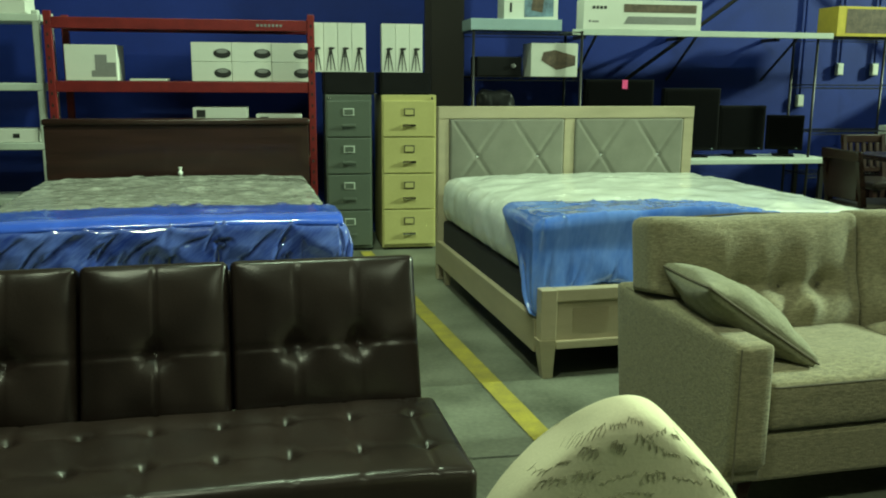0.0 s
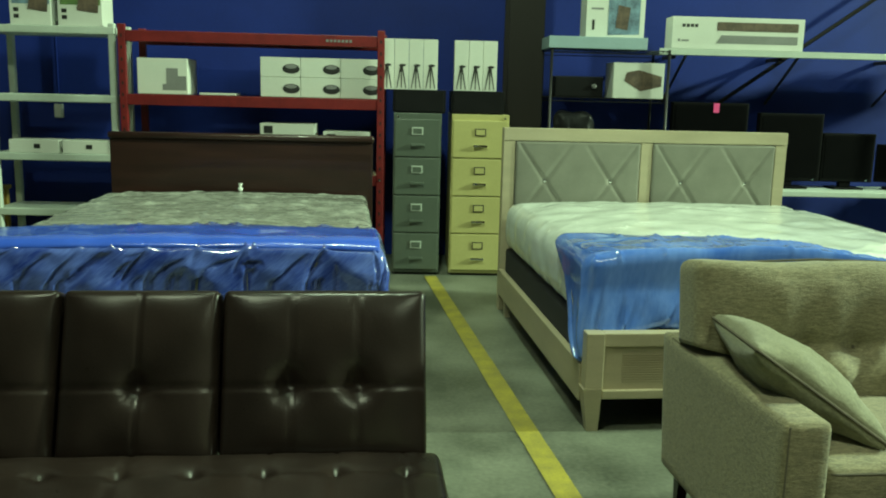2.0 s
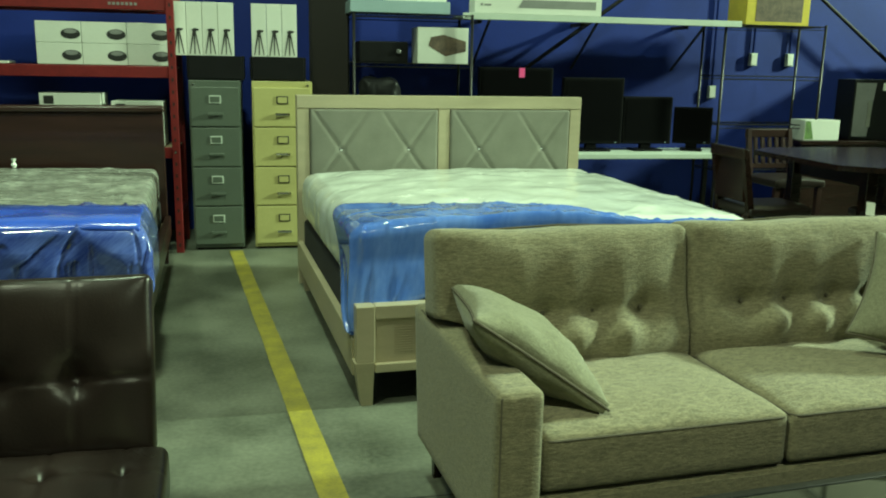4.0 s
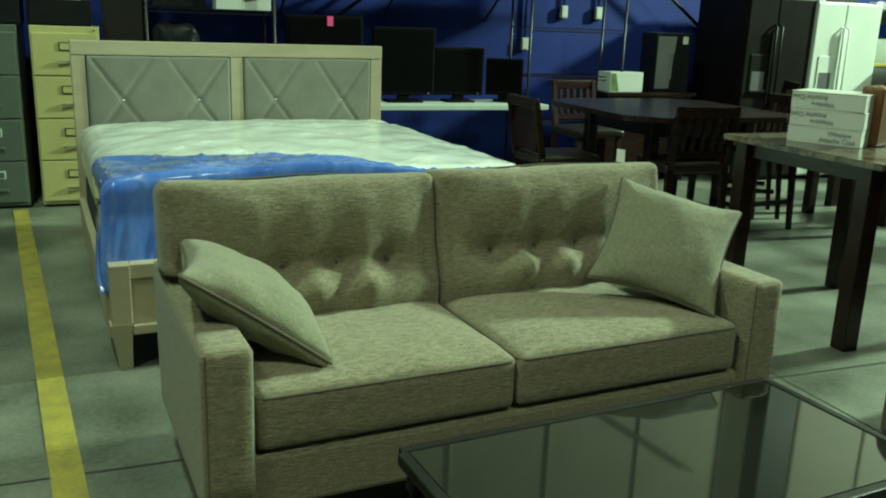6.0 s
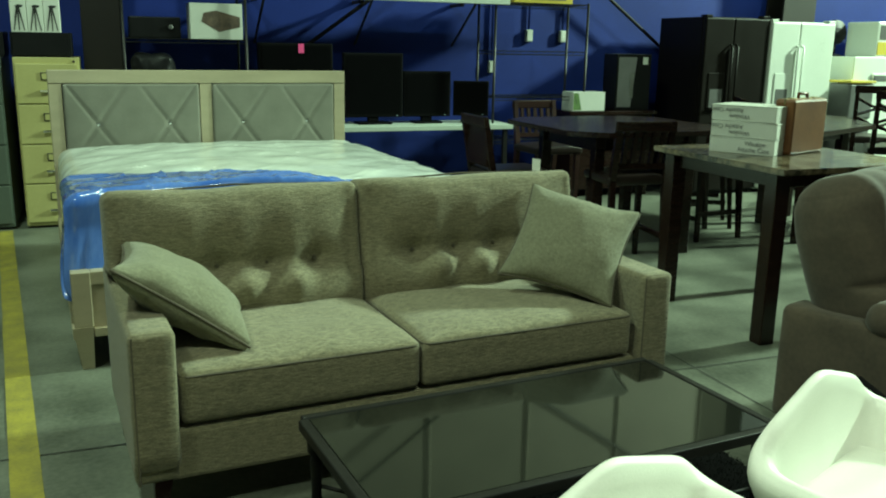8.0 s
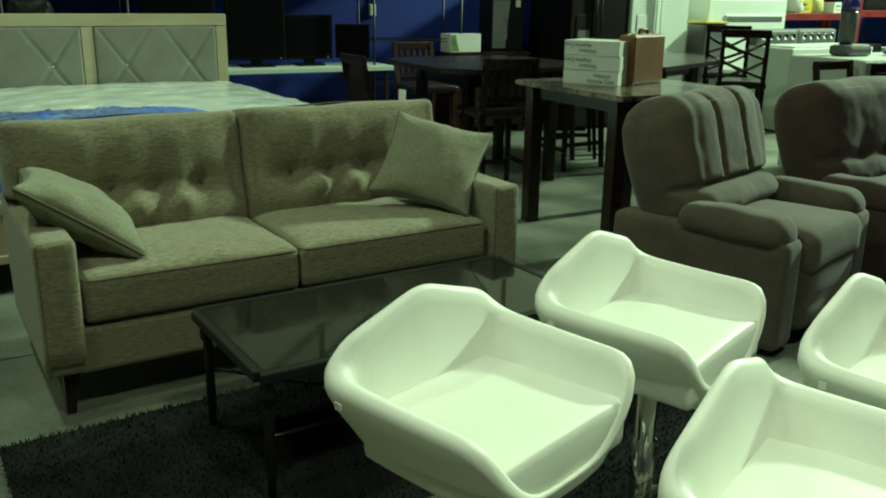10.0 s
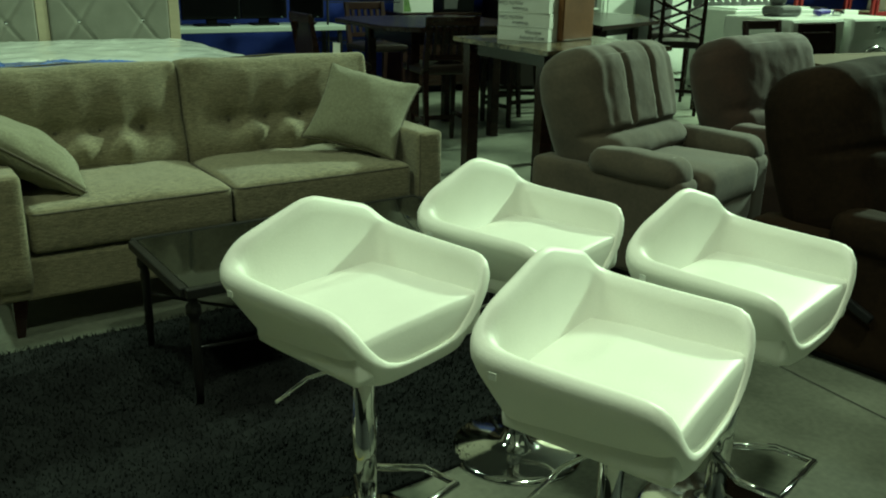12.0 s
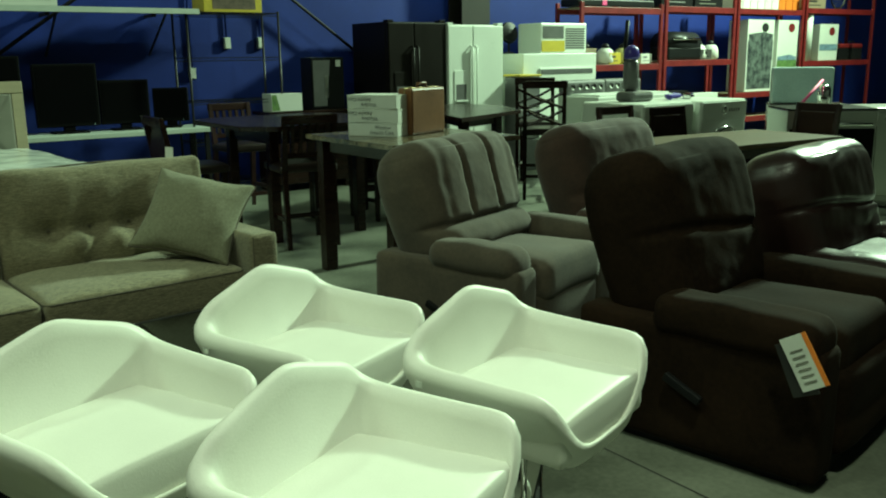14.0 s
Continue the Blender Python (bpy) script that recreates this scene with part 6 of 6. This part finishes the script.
for x0, x1, z0, z1, mat, mark, label in (
        (11.0, 11.7, 2.064, 2.27, "black", "ink_grey", "flat black electronics carton on top of the red rack"),
        (11.75, 12.4, 2.064, 2.24, "black", "silver_leather", "flat black electronics carton on top of the red rack"),
        (9.45, 9.72, 1.264, 1.48, "board", "ink", "brown cardboard carton on the red rack"),
        (9.98, 10.2, 1.264, 1.42, "yellow", "photo", "yellow printed carton on the red rack"),
        (10.62, 10.85, 1.264, 1.40, "carton", "ink_grey", "white printed carton on the red rack"),
        (11.95, 12.2, 1.304, 1.45, "stainless", "ink", "steel toaster on the red rack"),
        (9.5, 9.95, 0.404, 0.75, "board", "ink", "brown cardboard carton on the red rack"),
        (10.1, 10.7, 0.404, 0.82, "carton", "photo_blue", "white printed carton on the red rack"),
        (11.1, 11.7, 0.404, 0.85, "black", "ink_grey", "black appliance carton on the red rack"),
        (11.8, 12.4, 0.404, 0.80, "carton", "photo", "white printed carton on the red rack"),
        (14.62, 15.2, 2.104, 2.28, "board", "ink", "brown cardboard carton on the red rack"),
        (14.72, 15.5, 0.404, 0.9, "black", "ink_grey", "black appliance carton on the red rack")):
    dark_box(label, x0, x1, 6.2, 6.5, z0, z1, M[mat], M[mark])


def bicycle_wheel(at, r):
    root = thing("bicycle_wheel", "bicycle wheel with a thin black tyre on the red rack", "wheel", at)
    ring = [(r * math.cos(2 * math.pi * k / 40), 0, r + 0.012 + r * math.sin(2 * math.pi * k / 40)) for k in range(41)]
    part("tyre", tube(ring, 0.012, 8), M["black"], root, "thin black tyre", True)
    rim = [(0.94 * x, 0, (z - r - 0.012) * 0.94 + r + 0.012) for x, _, z in ring]
    part("rim", tube(rim, 0.007, 8), M["chrome"], root, "chrome rim", True)
    part("hub", tube([(0, -0.04, r + 0.012), (0, 0.04, r + 0.012)], 0.018, 12), M["chrome"], root, smooth=True)
    for k in range(16):
        a = 2 * math.pi * k / 16
        part("spoke", tube([(0, 0.02 * (-1) ** k, r + 0.012), (0.94 * r * math.cos(a), 0, r + 0.012 + 0.94 * r * math.sin(a))], 0.0015, 4), M["chrome"], root)


bicycle_wheel((15.75, 6.3, 2.104), 0.24)
